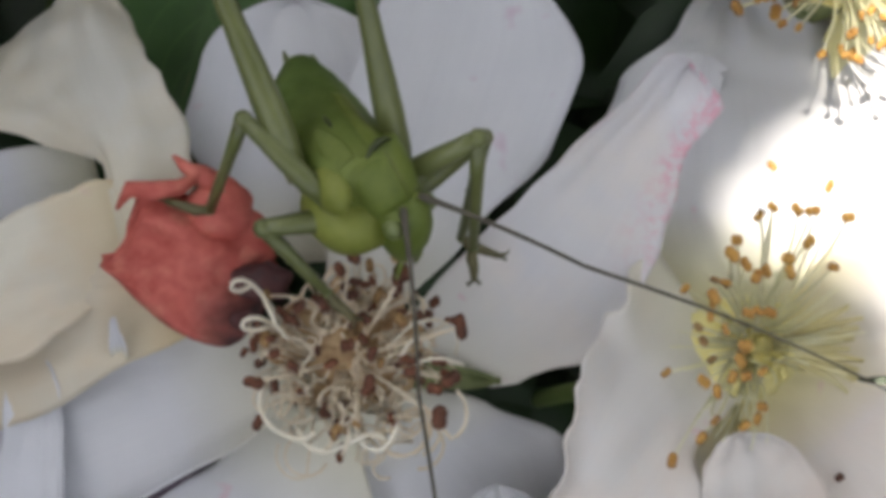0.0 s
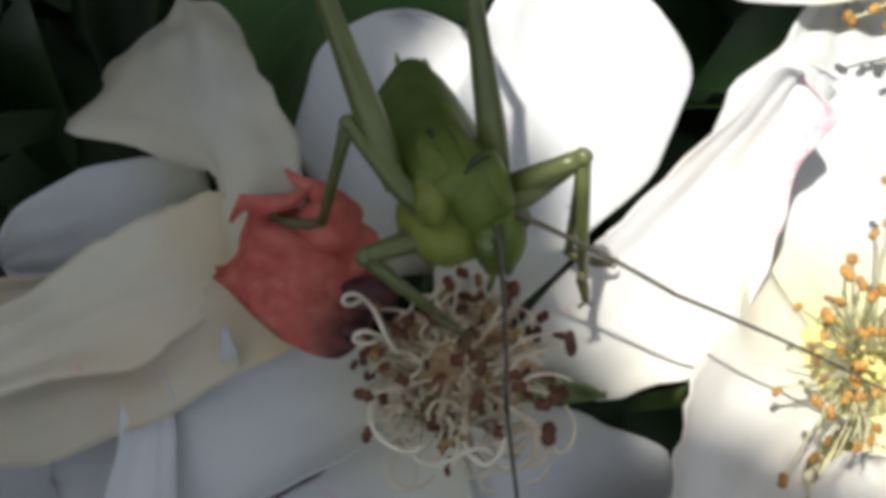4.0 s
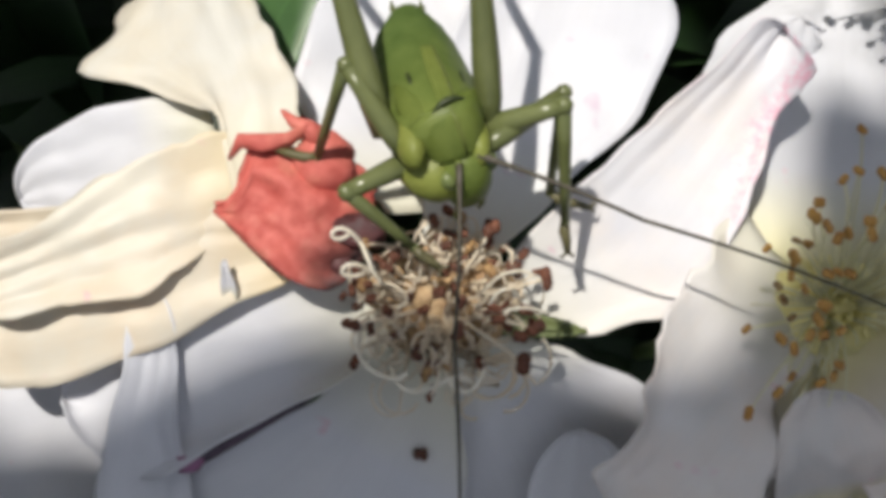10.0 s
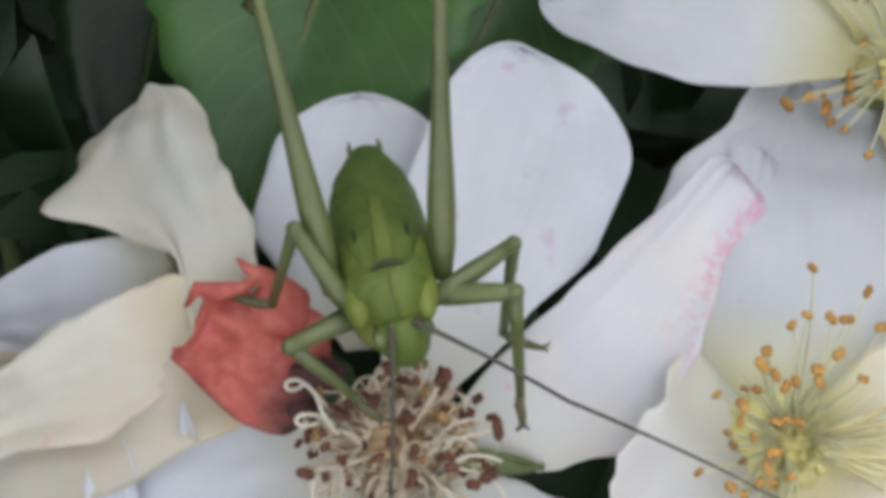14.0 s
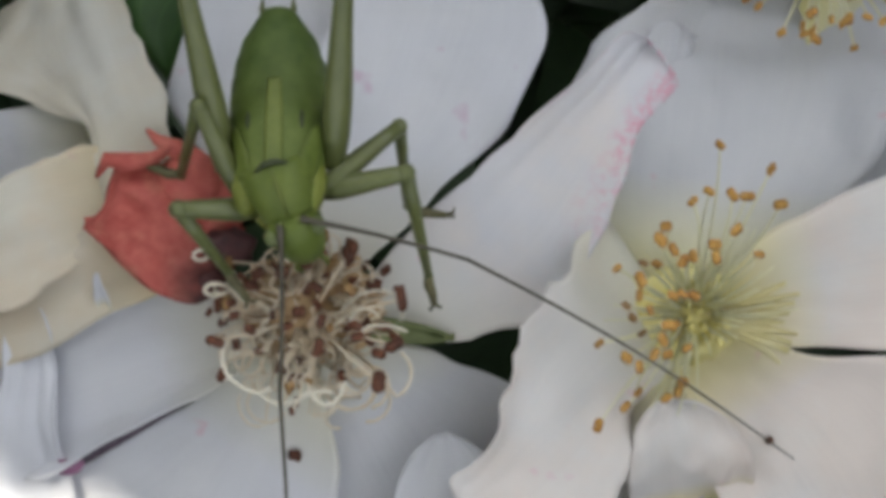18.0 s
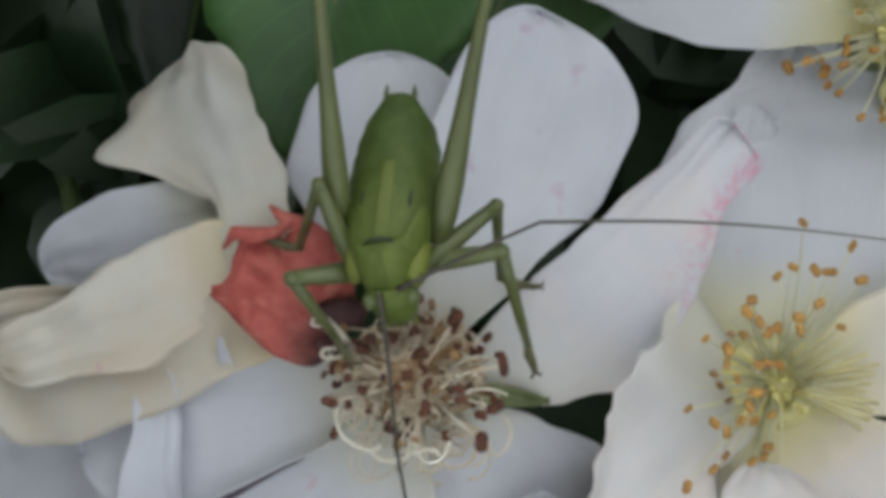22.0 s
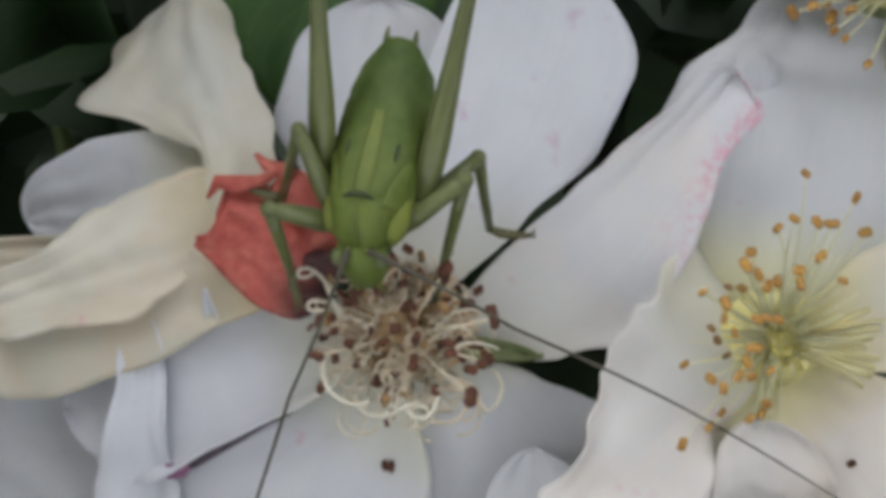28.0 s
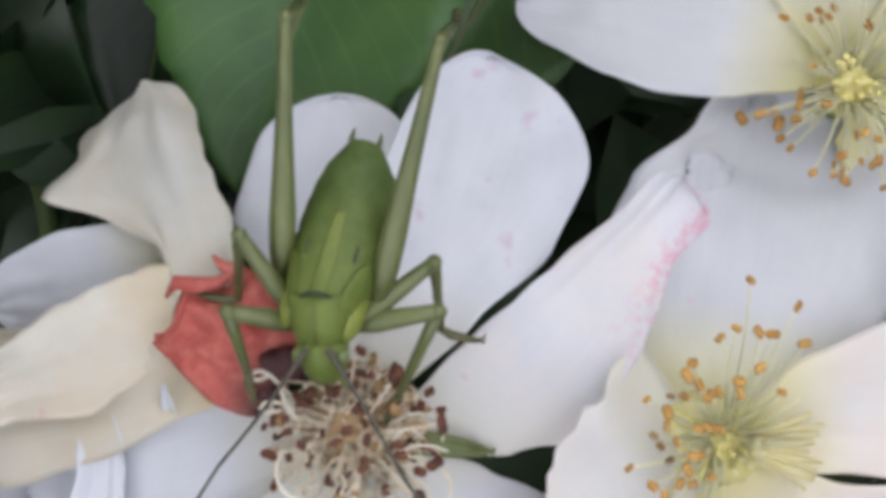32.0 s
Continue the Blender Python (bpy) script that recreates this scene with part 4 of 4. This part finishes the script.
def cricket_body():
    rings = []
    n = 40
    for i in range(n + 1):
        s = i / n
        y = -0.4 + (TAIL + 0.4) * s
        w = spread((1.95, 2.7, 3.05, 3.1, 3.05, 2.85, 2.4, 1.2), s * 0.875)
        step = (s * 9) % 1.0
        w *= 1 - 0.05 * (1 - step) ** 4
        rings.append((y, -0.25 - w * 0.8, w, w * 0.9))
    v, f = loft(rings, 20)
    ab = mesh_object("abdomen", v, f, abdomen_green, CRICKET, "plump ringed green abdomen")

    def stripe(s, w):
        t = 2 * w - 1
        i = min(n, int((0.06 + s * 0.5) * n))
        y, z, rx, rz = rings[i]
        half = 0.22 * rx * (0.6 + 0.4 * (1 - s))
        a = t * half / rx
        return (rx * math.sin(a) * 1.02, -0.4 + (TAIL + 0.4) * (0.06 + s * 0.5), z + rz * math.cos(a) + 0.025)

    v, f, uvs = sheet(36, 5, stripe, 0.05)
    mesh_object("dorsal_stripe", v, f, cricket_pale, ab, "pale stripe down the back", uvs)
    for sx in (-1, 1):
        v, f = tube([(0.75 * sx, TAIL - 0.6, -0.8), (0.95 * sx, TAIL + 0.2, -0.6), (0.92 * sx, TAIL + 0.8, -0.45)], [0.28, 0.2, 0.06], 6)
        mesh_object("cercus", v, f, leg_green, ab)
        v, f = ellipsoid((1.55 * sx, 3.6, -0.40), (0.15, 0.7, 0.17), 8, 6)
        mesh_object("dark_mark", v, f, mark_olive, ab, "small black mark")

        def pad(s, w, sx=sx):
            t = 2 * w - 1
            y = 0.1 + 3.2 * s
            a = sx * (0.95 + 0.30 * t * math.sin(math.pi * (0.3 + 0.68 * s)) ** 0.8)
            return ((2.2 + 0.25 * y) * math.sin(a), y, -2.3 + 2.45 * math.cos(a) + 0.07 * y)

        v, f, uvs = sheet(14, 8, pad, 0.08)
        mesh_object("wing_pad", v, f, cricket_green, ab, "", uvs)
        v, f = ellipsoid((1.9 * sx, 0.9, -2.7), (0.9, 2.3, 1.3), 16, 10)
        mesh_object("hind_coxa", v, f, cricket_yellow, CRICKET, "yellow-green base of the jumping leg")
    v, f = ellipsoid((0, 1.5, -4.7), (2.5, 3.0, 2.1), 24, 14)
    v = [q + (q - Vector((0, 1.5, -4.7))) * 0.06 * noise.noise(q * 0.9) for q in v]
    mesh_object("thorax", v, f, cricket_yellow, CRICKET, "plump yellow-green underside between the legs")
    pr_rings = [(0.35, -1.6, 1.7, 1.55), (0.2, -1.5, 1.95, 1.75), (-0.6, -1.5, 2.02, 1.8), (-1.6, -1.6, 1.96, 1.8), (-2.6, -1.8, 1.8, 1.7), (-3.0, -1.9, 1.7, 1.6)]
    v, f = loft(pr_rings, 20)
    pro = mesh_object("pronotum", v, f, cricket_green, CRICKET, "smooth green saddle shield behind the head")
    v, f = tube([(0, 0.1, 0.22), (0, -0.8, 0.28), (0, -1.8, 0.18), (0, -2.9, -0.22)], [0.1, 0.16, 0.14, 0.08], 6)
    mesh_object("keel", v, f, cricket_pale, pro, "pale ridge along the shield")
    v, f = tube([(-1.2, 0.05, -0.25), (-0.8, 0.3, 0.0), (-0.4, 0.5, 0.12), (0, 0.55, 0.17), (0.4, 0.5, 0.12), (0.8, 0.3, 0.0), (1.2, 0.05, -0.25)], [0.05, 0.12, 0.18, 0.22, 0.18, 0.12, 0.05], 8)
    mesh_object("collar_gap", v, f, mark_olive, pro, "dark gap behind the shield")
    v, f = loft([(-2.7, -1.9, 1.5, 1.5), (-3.4, -1.9, 1.68, 1.75), (-4.4, -2.1, 1.62, 1.85), (-5.3, -2.5, 1.4, 1.7), (-6.0, -3.0, 1.05, 1.3), (-6.4, -3.4, 0.6, 0.8)], 18)
    mesh_object("head", v, f, cricket_green, pro, "blunt green head")
    for sx in (-1, 1):
        v, f = ellipsoid((1.34 * sx, -3.9, -1.1), (0.52, 0.62, 0.58), 12, 8)
        mesh_object("eye", v, f, eye_green, pro, "glossy olive compound eye")
        v, f = tube([(0.5 * sx, -6.1, -3.4), (0.95 * sx, -6.8, -4.0), (0.8 * sx, -7.3, -4.9)], [0.2, 0.17, 0.14], 6)
        mesh_object("palp", v, f, cricket_pale, pro)
        v, f = ellipsoid((0.6 * sx, -3.15, -0.35), (0.30, 0.30, 0.28), 8, 6)
        mesh_object("antenna_socket", v, f, cricket_pale, pro)
    v, f = ellipsoid((0, -6.1, -3.9), (0.9, 0.6, 0.8), 10, 7)
    mesh_object("mouthparts", v, f, heart_brown, pro, "brownish mouthparts")
    return pro


PRONOTUM = cricket_body()


def limb(name, length, radii, material, parent, label="", foot=False, spines=0, bend=0.0):
    """A leg joint along the y axis; the last joint ends in a jointed foot with two claws."""
    n = len(radii) - 1
    pieces = [tube([(0, length * i / n, 0) for i in range(n + 1)], radii, 9), ellipsoid((0, length, 0), (radii[-1] * 1.15,) * 3, 8, 6)]
    for k in range(spines):
        y = length * (0.25 + 0.7 * k / max(1, spines))
        sx = 1 if k % 2 else -1
        pieces.append(tube([(0, y, 0), (sx * 0.5, y + 0.5, -0.2)], [0.08, 0.02], 4))
    shank = sum(len(q[1]) for q in pieces)
    if foot:
        r = radii[-1]
        p = [(0, length, 0), (0.1, length + 0.6, 0.25), (0, length + 1.2, 0.5), (0, length + 1.8, 0.8)]
        if bend:
            p = [(0, length, 0), (0.7 * bend, length + 0.45, 0.2), (1.6 * bend, length + 0.7, 0.3), (2.5 * bend, length + 0.9, 0.4)]
        pieces.append(tube(p, [r, r * 1.3, r * 1.1, r * 0.8], 7))
        for sx in (-1, 1):
            e = p[-1]
            ahead = (e[0] + 0.5 * bend, e[1] + 0.5 * (1 - abs(bend)))
            pieces.append(tube([e, (ahead[0] + sx * 0.35 * (1 - abs(bend)), ahead[1] + sx * 0.35 * abs(bend), e[2]), (ahead[0] + 0.1 * bend + sx * 0.45 * (1 - abs(bend)), ahead[1] + 0.1 + sx * 0.45 * abs(bend), e[2] - 0.4)], [0.14, 0.09, 0.03], 5))
    v, f = join(*pieces)
    ob = mesh_object(name, v, f, material, parent, label)
    if foot:
        ob.data.materials.append(tarsus_brown)
        for face in ob.data.polygons[shank:]:
            face.material_index = 1
    return ob


# leg: hip in the body, femur and tibia lengths
LEGS = {}


def add_leg(key, hip, thigh, shin, r_thigh, r_shin, name):
    fem = limb(name, thigh, r_thigh, leg_green, CRICKET)
    tib = limb("tibia", shin, r_shin, leg_green, fem, foot=True, spines=6 if "hind" in name else 3, bend={"mid_east": -1.0, "mid_west": 1.0}.get(key, 0.0))
    LEGS[key] = (Vector(hip), thigh, shin, fem, tib)


for side, sx in (("east", 1), ("west", -1)):
    add_leg("hind_" + side, (3.2 * sx, 1.8, -3.0), 17.0, 16.0, (0.6, 0.84, 0.86, 0.76, 0.64, 0.55, 0.48, 0.42, 0.40), (0.45, 0.40, 0.36, 0.32), "hind_femur")
    add_leg("mid_" + side, (2.2 * sx, 0.2, -3.2), 6.3 if sx > 0 else 6.0, 8.9 if sx > 0 else 9.4, (0.5, 0.66, 0.62, 0.52, 0.46), (0.44, 0.36, 0.33, 0.28), "middle_femur")
    add_leg("front_" + side, (1.8 * sx, -2.5, -3.2), 5.6 if sx > 0 else 4.9, 8.6 if sx > 0 else 5.6, (0.55, 0.74, 0.68, 0.58, 0.5), (0.46, 0.42, 0.36, 0.28), "front_femur")


def antenna(label, reach):
    v, f = tube([(0, 10.0 * i / 8, 0.15 * math.sin(math.pi * i / 8)) for i in range(9)], [0.24, 0.17, 0.15, 0.14, 0.13, 0.13, 0.12, 0.12, 0.12], 6)
    a = mesh_object("antenna", v, f, antenna_brown, CRICKET, label)
    v, f = tube([(0, reach * i / 18, 0.025 * reach * math.sin(math.pi * i / 18)) for i in range(19)], [0.12 - 0.004 * i for i in range(19)], 6)
    b = mesh_object("antenna_tip", v, f, antenna_brown, a)
    return a, b


FEELER_EAST = antenna("long dark thread-like antenna", 23.0)
FEELER_WEST = antenna("long dark thread-like antenna", 24.0)


# ---- the unseen branch added to sway between the sun and the flowers ----
def shade_branch():
    """An unseen leafy branch, added to cast the changing shade, with one gap in its leaves; it hangs towards the sun,
    well above the flowers.
    """
    ob = empty("unseen_shade_branch", SUN_DIR * 260)
    tagged(ob, "unseen leafy green branch added above the flowers, swaying to shade them", "branch")
    rnd = random.Random(31)

    def at(s, w):
        t = 2 * w - 1
        half = 14.0 * (math.sin(math.pi * s ** 0.85) ** 0.8 if 0 < s < 1 else 0.0)
        return (t * half, 44 * s - 22, 0.2 * abs(t) * half - 3 * s * s)

    v, f, uvs = sheet(14, 7, at, 0.25)
    first = None
    spots = []
    for k in range(1000):
        x, y = rnd.uniform(-150, 150), rnd.uniform(-145, 145)
        if abs(x / 54) ** 2.3 + abs(y / 55) ** 2.3 < 1:
            continue
        spots.append((x, y, rnd.uniform(-12, 26)))
    # two more leaves, set by hand to shade the stamens
    spots += [(8, -47, 4), (13, -54, 10)]
    spots.sort(key=lambda p: math.hypot(p[0], p[1]))
    rest_verts, rest_faces, rest_uvs = [], [], []
    for k, (x, y, z) in enumerate(spots):
        m = pose(x * MM, y * MM, z * MM, rnd.uniform(-28, 28), rnd.uniform(-28, 28), rnd.uniform(0, 360))
        if k >= 280:
            o = len(rest_verts)
            rest_verts += [(m @ (Vector(q) * MM)) / MM for q in v]
            rest_faces += [tuple(i + o for i in q) for q in f]
            rest_uvs += uvs
            continue
        if first is None:
            leaf_ob = first = mesh_object("leaf", v, f, leaf_bright, ob, "", uvs)
        else:
            leaf_ob = new("leaf", first.data)
            leaf_ob.parent = ob
        leaf_ob.matrix_basis = m
    outer = mesh_object("outer_leaves", rest_verts, rest_faces, leaf_bright, ob, "", rest_uvs)
    outer["kind"] = "stuff"
    v, f = tube(((-200, 60, 40), (-310, 90, -60), (-360, 110, -360), (-370, 120, -690)), (1.6, 2.6, 4.0, 6.0), 8)
    mesh_object("bough", v, f, stem_green, ob)
    for pts in (((-200, 60, 40), (-60, 62, 34), (40, 66, 30), (130, 58, 26)), ((-60, 62, 34), (-62, 0, 28), (-58, -70, 24)), ((60, 65, 30), (66, 0, 26), (60, -80, 22)), ((-58, -70, 24), (0, -62, 22), (50, -60, 22))):
        v, f = tube(pts, 1.6, 7)
        mesh_object("twig", v, f, stem_green, ob)
    return ob


BRANCH = shade_branch()


# ---- what moves ----
def value_at(rows, t):
    """Values between the rows at t seconds."""
    if t <= rows[0][0]:
        return rows[0][1:]
    for a, b in zip(rows, rows[1:]):
        if t <= b[0]:
            f = (t - a[0]) / (b[0] - a[0])
            f = f * f * (3 - 2 * f)
            return [p + (q - p) * f for p, q in zip(a[1:], b[1:])]
    return rows[-1][1:]


# collar of the cricket: seconds, x, y, z, heading and pitch of the abdomen, and how far it rolls onto its side
BODY = [(0, -1.8, 4.0, 13, 29, -44, 38), (2, -1.9, 4.0, 13, 28, -44, 37), (3.5, -2.6, 4.1, 13, 22, -43, 35), (8, -2.9, 3.3, 13, 15, -43, 28), (10.5, -3.1, 4.2, 13, 18, -44, 18),
        (13.5, -3.3, 4.4, 13, 14, -45, 8), (15, -4.3, 3.3, 13, 7, -33, 1), (17.5, -4.5, 2.5, 13, 2, -27, 0), (20, -4.1, 3.1, 13, 0, -31, -3), (22.5, -5.2, 2.5, 13, -5, -25, -8),
        (25.5, -5.8, 1.8, 13, -10, -19, -9), (28.5, -5.4, 2.2, 13, -11, -21, -8), (30, -5.5, 2.4, 13, -13, -21, -6), (32, -5.0, 3.0, 13, -13, -22, -6)]
# heading and downward pitch of the head
HEAD = [(0, 33, 16), (3.5, 31, 17), (8, 25, 20), (10.5, 22, 19), (13.5, 14, 14), (15, 13, 12), (17.5, 17, 12), (20, 17, 13), (22.5, 9, 19), (25.5, 0, 18), (28.5, -3, 15), (30, 0, 14), (32, 1, 13)]
# where each foot stands and where its knee leans
FEET = {}
FEET["mid_east"] = [(0, 3.6, 0.3, 1.6), (13, 3.4, 0.4, 1.6), (25, 2.3, 0.4, 1.6), (32, 2.2, 0.4, 1.6)]
FEET["front_east"] = [(0, 3.9, -1.9, 4), (10, 4.2, -3.1, 4), (13, 4.1, -4.4, 4), (15, 4.6, -5.3, 4), (23, 4.8, -5.6, 4), (24.5, 3.8, -4.0, 4.5), (25, 2.6, -2.3, 4), (28, -1.2, -4.0, 4), (32, -1.1, -5.4, 4)]
FEET["mid_west"] = [(0, -11.4, 2.0, 4.4), (12, -11.2, 2.4, 4.4), (32, -11.6, 2.4, 4.4)]
FEET["front_west"] = [(0, -3.5, -4.4, 7), (13, -3.9, -4.4, 7), (15, -5.1, -4.4, 7), (19, -7.2, -5.0, 7), (25, -7.6, -4.8, 7), (28, -9.9, -4.1, 7), (32, -9.8, -3.7, 7)]
FEET["hind_east"] = [(0, 0, 18, -2)]
FEET["hind_west"] = [(0, -8, 18, -2)]
KNEES = {}
KNEES["mid_east"] = [(0, 3.4, 5.3, 10), (10, 3.4, 6.4, 10), (15, 2.7, 5.9, 10), (25, 2.0, 6.6, 11), (32, 1.9, 7.4, 12)]
KNEES["front_east"] = [(0, 4.6, 4.3, 12), (10, 4.6, 5.0, 12), (13, 3.5, 3.9, 12), (21, 2.1, 3.8, 12), (25, 0.4, 4.0, 12), (32, 0, 4.5, 12)]
KNEES["mid_west"] = [(0, -9.2, 6.4, 13), (10, -9.0, 7.2, 13), (32, -8.4, 6.8, 14)]
KNEES["front_west"] = [(0, -7.7, 0.8, 11), (6, -7.9, 0.6, 11), (11.5, -8.4, 0.7, 11), (13, -8.6, 0.8, 11), (15, -9.3, 0.0, 11), (25, -10.9, 0.5, 11), (32, -12.2, 0, 11)]
KNEES["hind_east"] = [(0, -2.6, 12.2, 14), (3.5, -2.8, 11.8, 14), (8, -1.6, 11.7, 14), (10.5, -1.5, 11.6, 14), (13.5, -0.5, 13.8, 14), (15, -0.7, 15.1, 14), (17.5, -0.5, 11.6, 14), (20, 0.5, 12.2, 14), (22.5, 1.0, 15.4, 14), (25.5, 1.0, 15.5, 14), (28.5, 1.1, 14.3, 14), (30, 1.4, 15.3, 14), (32, 2.0, 17.0, 14)]
KNEES["hind_west"] = [(0, -9.9, 12.3, 14), (3.5, -10.4, 12.5, 14), (8, -9.8, 11.7, 14), (10.5, -9.3, 11.6, 14), (13.5, -9.6, 16.0, 14), (15, -10.1, 15.2, 14), (17.5, -9.0, 11.6, 14), (20, -7.6, 12.2, 14), (22.5, -8.3, 12.8, 14), (25.5, -8.5, 14.1, 14), (28.5, -7.7, 14.2, 14), (30, -7.6, 15.3, 14), (32, -6.9, 17.0, 14)]
# the antennae: where each points far out, and while the east one is bowed, near the head
EAST_NEAR = [(15.5, 2.7, -1.5), (17.5, 4.9, -2.7), (18, 6.5, -2.5), (19, 6.7, -2.8), (20, 6.3, -3.1), (20.4, 6.5, 0.2), (20.7, 6.0, 1.0), (21, 4.7, 1.4), (21.4, 4.7, 1.2), (22, 2.1, 2.8), (22.5, 1.5, 3.3), (23.2, 1.9, 4.5), (24, 2.6, 3.4), (24.4, 3.2, 4.0), (25, 1.7, 3.1), (25.5, 2.2, 1.7), (27.5, -0.7, 1.8)]
EAST_FAR = [(0, 15.0, -4.6), (1.2, 14.8, -4.1), (3.5, 11.7, -4.5), (8, 17.0, -6.2), (10.5, 20.9, -6.8), (13.5, 15.1, -7.2), (15, 15.7, -10.0), (17.5, 26.1, -16.8), (18, 28.3, -15.9), (19, 28.9, -16.4), (20, 24.5, -15.0), (20.4, 26.4, -5.5), (20.8, 32.5, -3.4), (21.4, 17.6, -0.4), (22, 23.5, 2.6), (22.5, 22.1, 7.3), (23.2, 20.4, 7.4), (24, 26.0, 5.2), (24.4, 26.5, 7.6), (25, 20.2, 4.9), (25.5, 10.1, 1.4), (27.5, 25.5, 1.9), (28, 22.1, -14.8), (28.5, 13.4, -14.8), (29, 12.1, -15.2), (30, 7.6, -14.5), (31, 4.9, -13.7), (32, 0.7, -8.7)]
WEST_FAR = [(0, 0.3, -13.7), (3.5, -1.0, -13.5), (8, -3.3, -14.0), (10.5, -2.9, -15.4), (13.5, -3.7, -9.0), (15, -3.6, -13.1), (17.5, -4.5, -16.9), (20, -5.1, -17.0), (22.5, -3.4, -14.7), (25, -5.5, -12.7), (25.5, -11.1, -14.4), (28, -11.9, -15.0), (28.5, -11.0, -15.4), (30, -10.4, -15.1), (31, -15.1, -14.4), (32, -12.3, -9.1)]


# where the gap in the branch's leaves lets the sun fall: seconds, x, y
SWAY = [(0, 68, 12), (0.5, 6, 52), (1, 58, 28), (1.5, 62, 20), (2, 64, 10), (3, 59, 15), (3.5, 48, 22), (5.5, 31, 24), (6.5, 29, 24), (7, 19, 27), (7.5, -13, 25), (9, -16, 25.5), (10, -20, 26), (11, -34, 24), (12, -46, 26), (12.5, -54, 34),
        (13, -66, 36), (14, -98, 20), (16.5, -98, -30), (17.5, -42, -48), (18.1, -46, -55), (18.6, -92, -92), (20, -100, 0), (26.5, -92, 0), (27.3, -18, -12), (27.65, -6, -30), (27.95, -2, -66),
        (28.2, 0, -108), (28.6, -20, -114), (29.0, -98, 30), (30, -75, 28), (31, -80, 30), (32, -98, 20)]


def metres(m):
    m = m.copy()
    m.translation = m.translation * MM
    return m


def bend_leg(hip, foot, lean, thigh, shin):
    """The knee between hip and foot, on the side of lean."""
    d = foot - hip
    r = min(d.length, (thigh + shin) * 0.995)
    d.normalize()
    a = (thigh * thigh - shin * shin + r * r) / (2 * r)
    h = math.sqrt(max(0.0, thigh * thigh - a * a))
    out = lean - hip
    out = (out - d * out.dot(d)).normalized()
    return hip + d * a + out * h


def motions():
    up = Vector((0, 0, 1))
    keys = {ob: [] for ob in [CRICKET, PRONOTUM, *FEELER_EAST, *FEELER_WEST]}
    for leg in LEGS.values():
        keys[leg[3]], keys[leg[4]] = [], []
    times = [k * 0.5 for k in range(65)]
    for t in times:
        x, y, z, yaw, pitch, roll = value_at(BODY, t)
        body = Matrix.Translation((x, y, z)) @ Matrix.Rotation(radians(yaw), 4, "Z") @ Matrix.Rotation(radians(pitch), 4, "X") @ Matrix.Rotation(radians(roll), 4, "Y")
        keys[CRICKET].append((t, metres(body)))
        inv = body.inverted()
        hy, hp = value_at(HEAD, t)
        head = Matrix.Translation((x, y, z)) @ Matrix.Rotation(radians(hy), 4, "Z") @ Matrix.Rotation(radians(hp), 4, "X") @ Matrix.Rotation(radians(roll * 0.6), 4, "Y")
        keys[PRONOTUM].append((t, metres(inv @ head)))
        for key, (hip, thigh, shin, fem, tib) in LEGS.items():
            h = (head if "front" in key else body) @ hip
            foot = Vector(value_at(FEET[key], t))
            lean = Vector(value_at(KNEES[key], t))
            if "hind" in key:
                knee = h + (lean - h).normalized() * thigh
                foot = knee + Vector(((knee.x - 1.5) * 0.24, 3.6, -16.5))
            else:
                knee = bend_leg(h, foot, lean, thigh, shin if "mid" in key else shin + 2.0)
            a = along(h, knee, up)
            b = along(knee, foot, up)
            keys[fem].append((t, metres(inv @ a)))
            keys[tib].append((t, metres(a.inverted() @ b)))
        for (base, tip), sx, near, far in ((FEELER_EAST, 1, EAST_NEAR, EAST_FAR), (FEELER_WEST, -1, None, WEST_FAR)):
            root = head @ Vector((0.6 * sx, -3.1, -0.25))
            end = Vector((*value_at(far, t), 10.0))
            end = root + (end - root).normalized() * 40
            mid = root.lerp(end, 0.5)
            if near and near[0][0] <= t <= near[-1][0]:
                mid = Vector((*value_at(near, t), 11.0))
                end = Vector((*value_at(far, t), 10.0))
                end = mid + (end - mid).normalized() * 40
            bow = Vector((0.5, 0.8, 0.3)) if sx > 0 else Vector((1, 0, 0.3))
            a = along(root, mid, bow)
            b = along(a @ Vector((0, 10.0, 0)), end, bow)
            keys[base].append((t, metres(inv @ a)))
            keys[tip].append((t, metres(a.inverted() @ b)))
    hang = SUN_DIR * 260
    keys[BRANCH] = [(t, pose((hang.x + x) * MM, (hang.y + y) * MM, hang.z * MM)) for t, x, y in SWAY]
    for ob, rows in keys.items():
        walk(ob, rows)


motions()
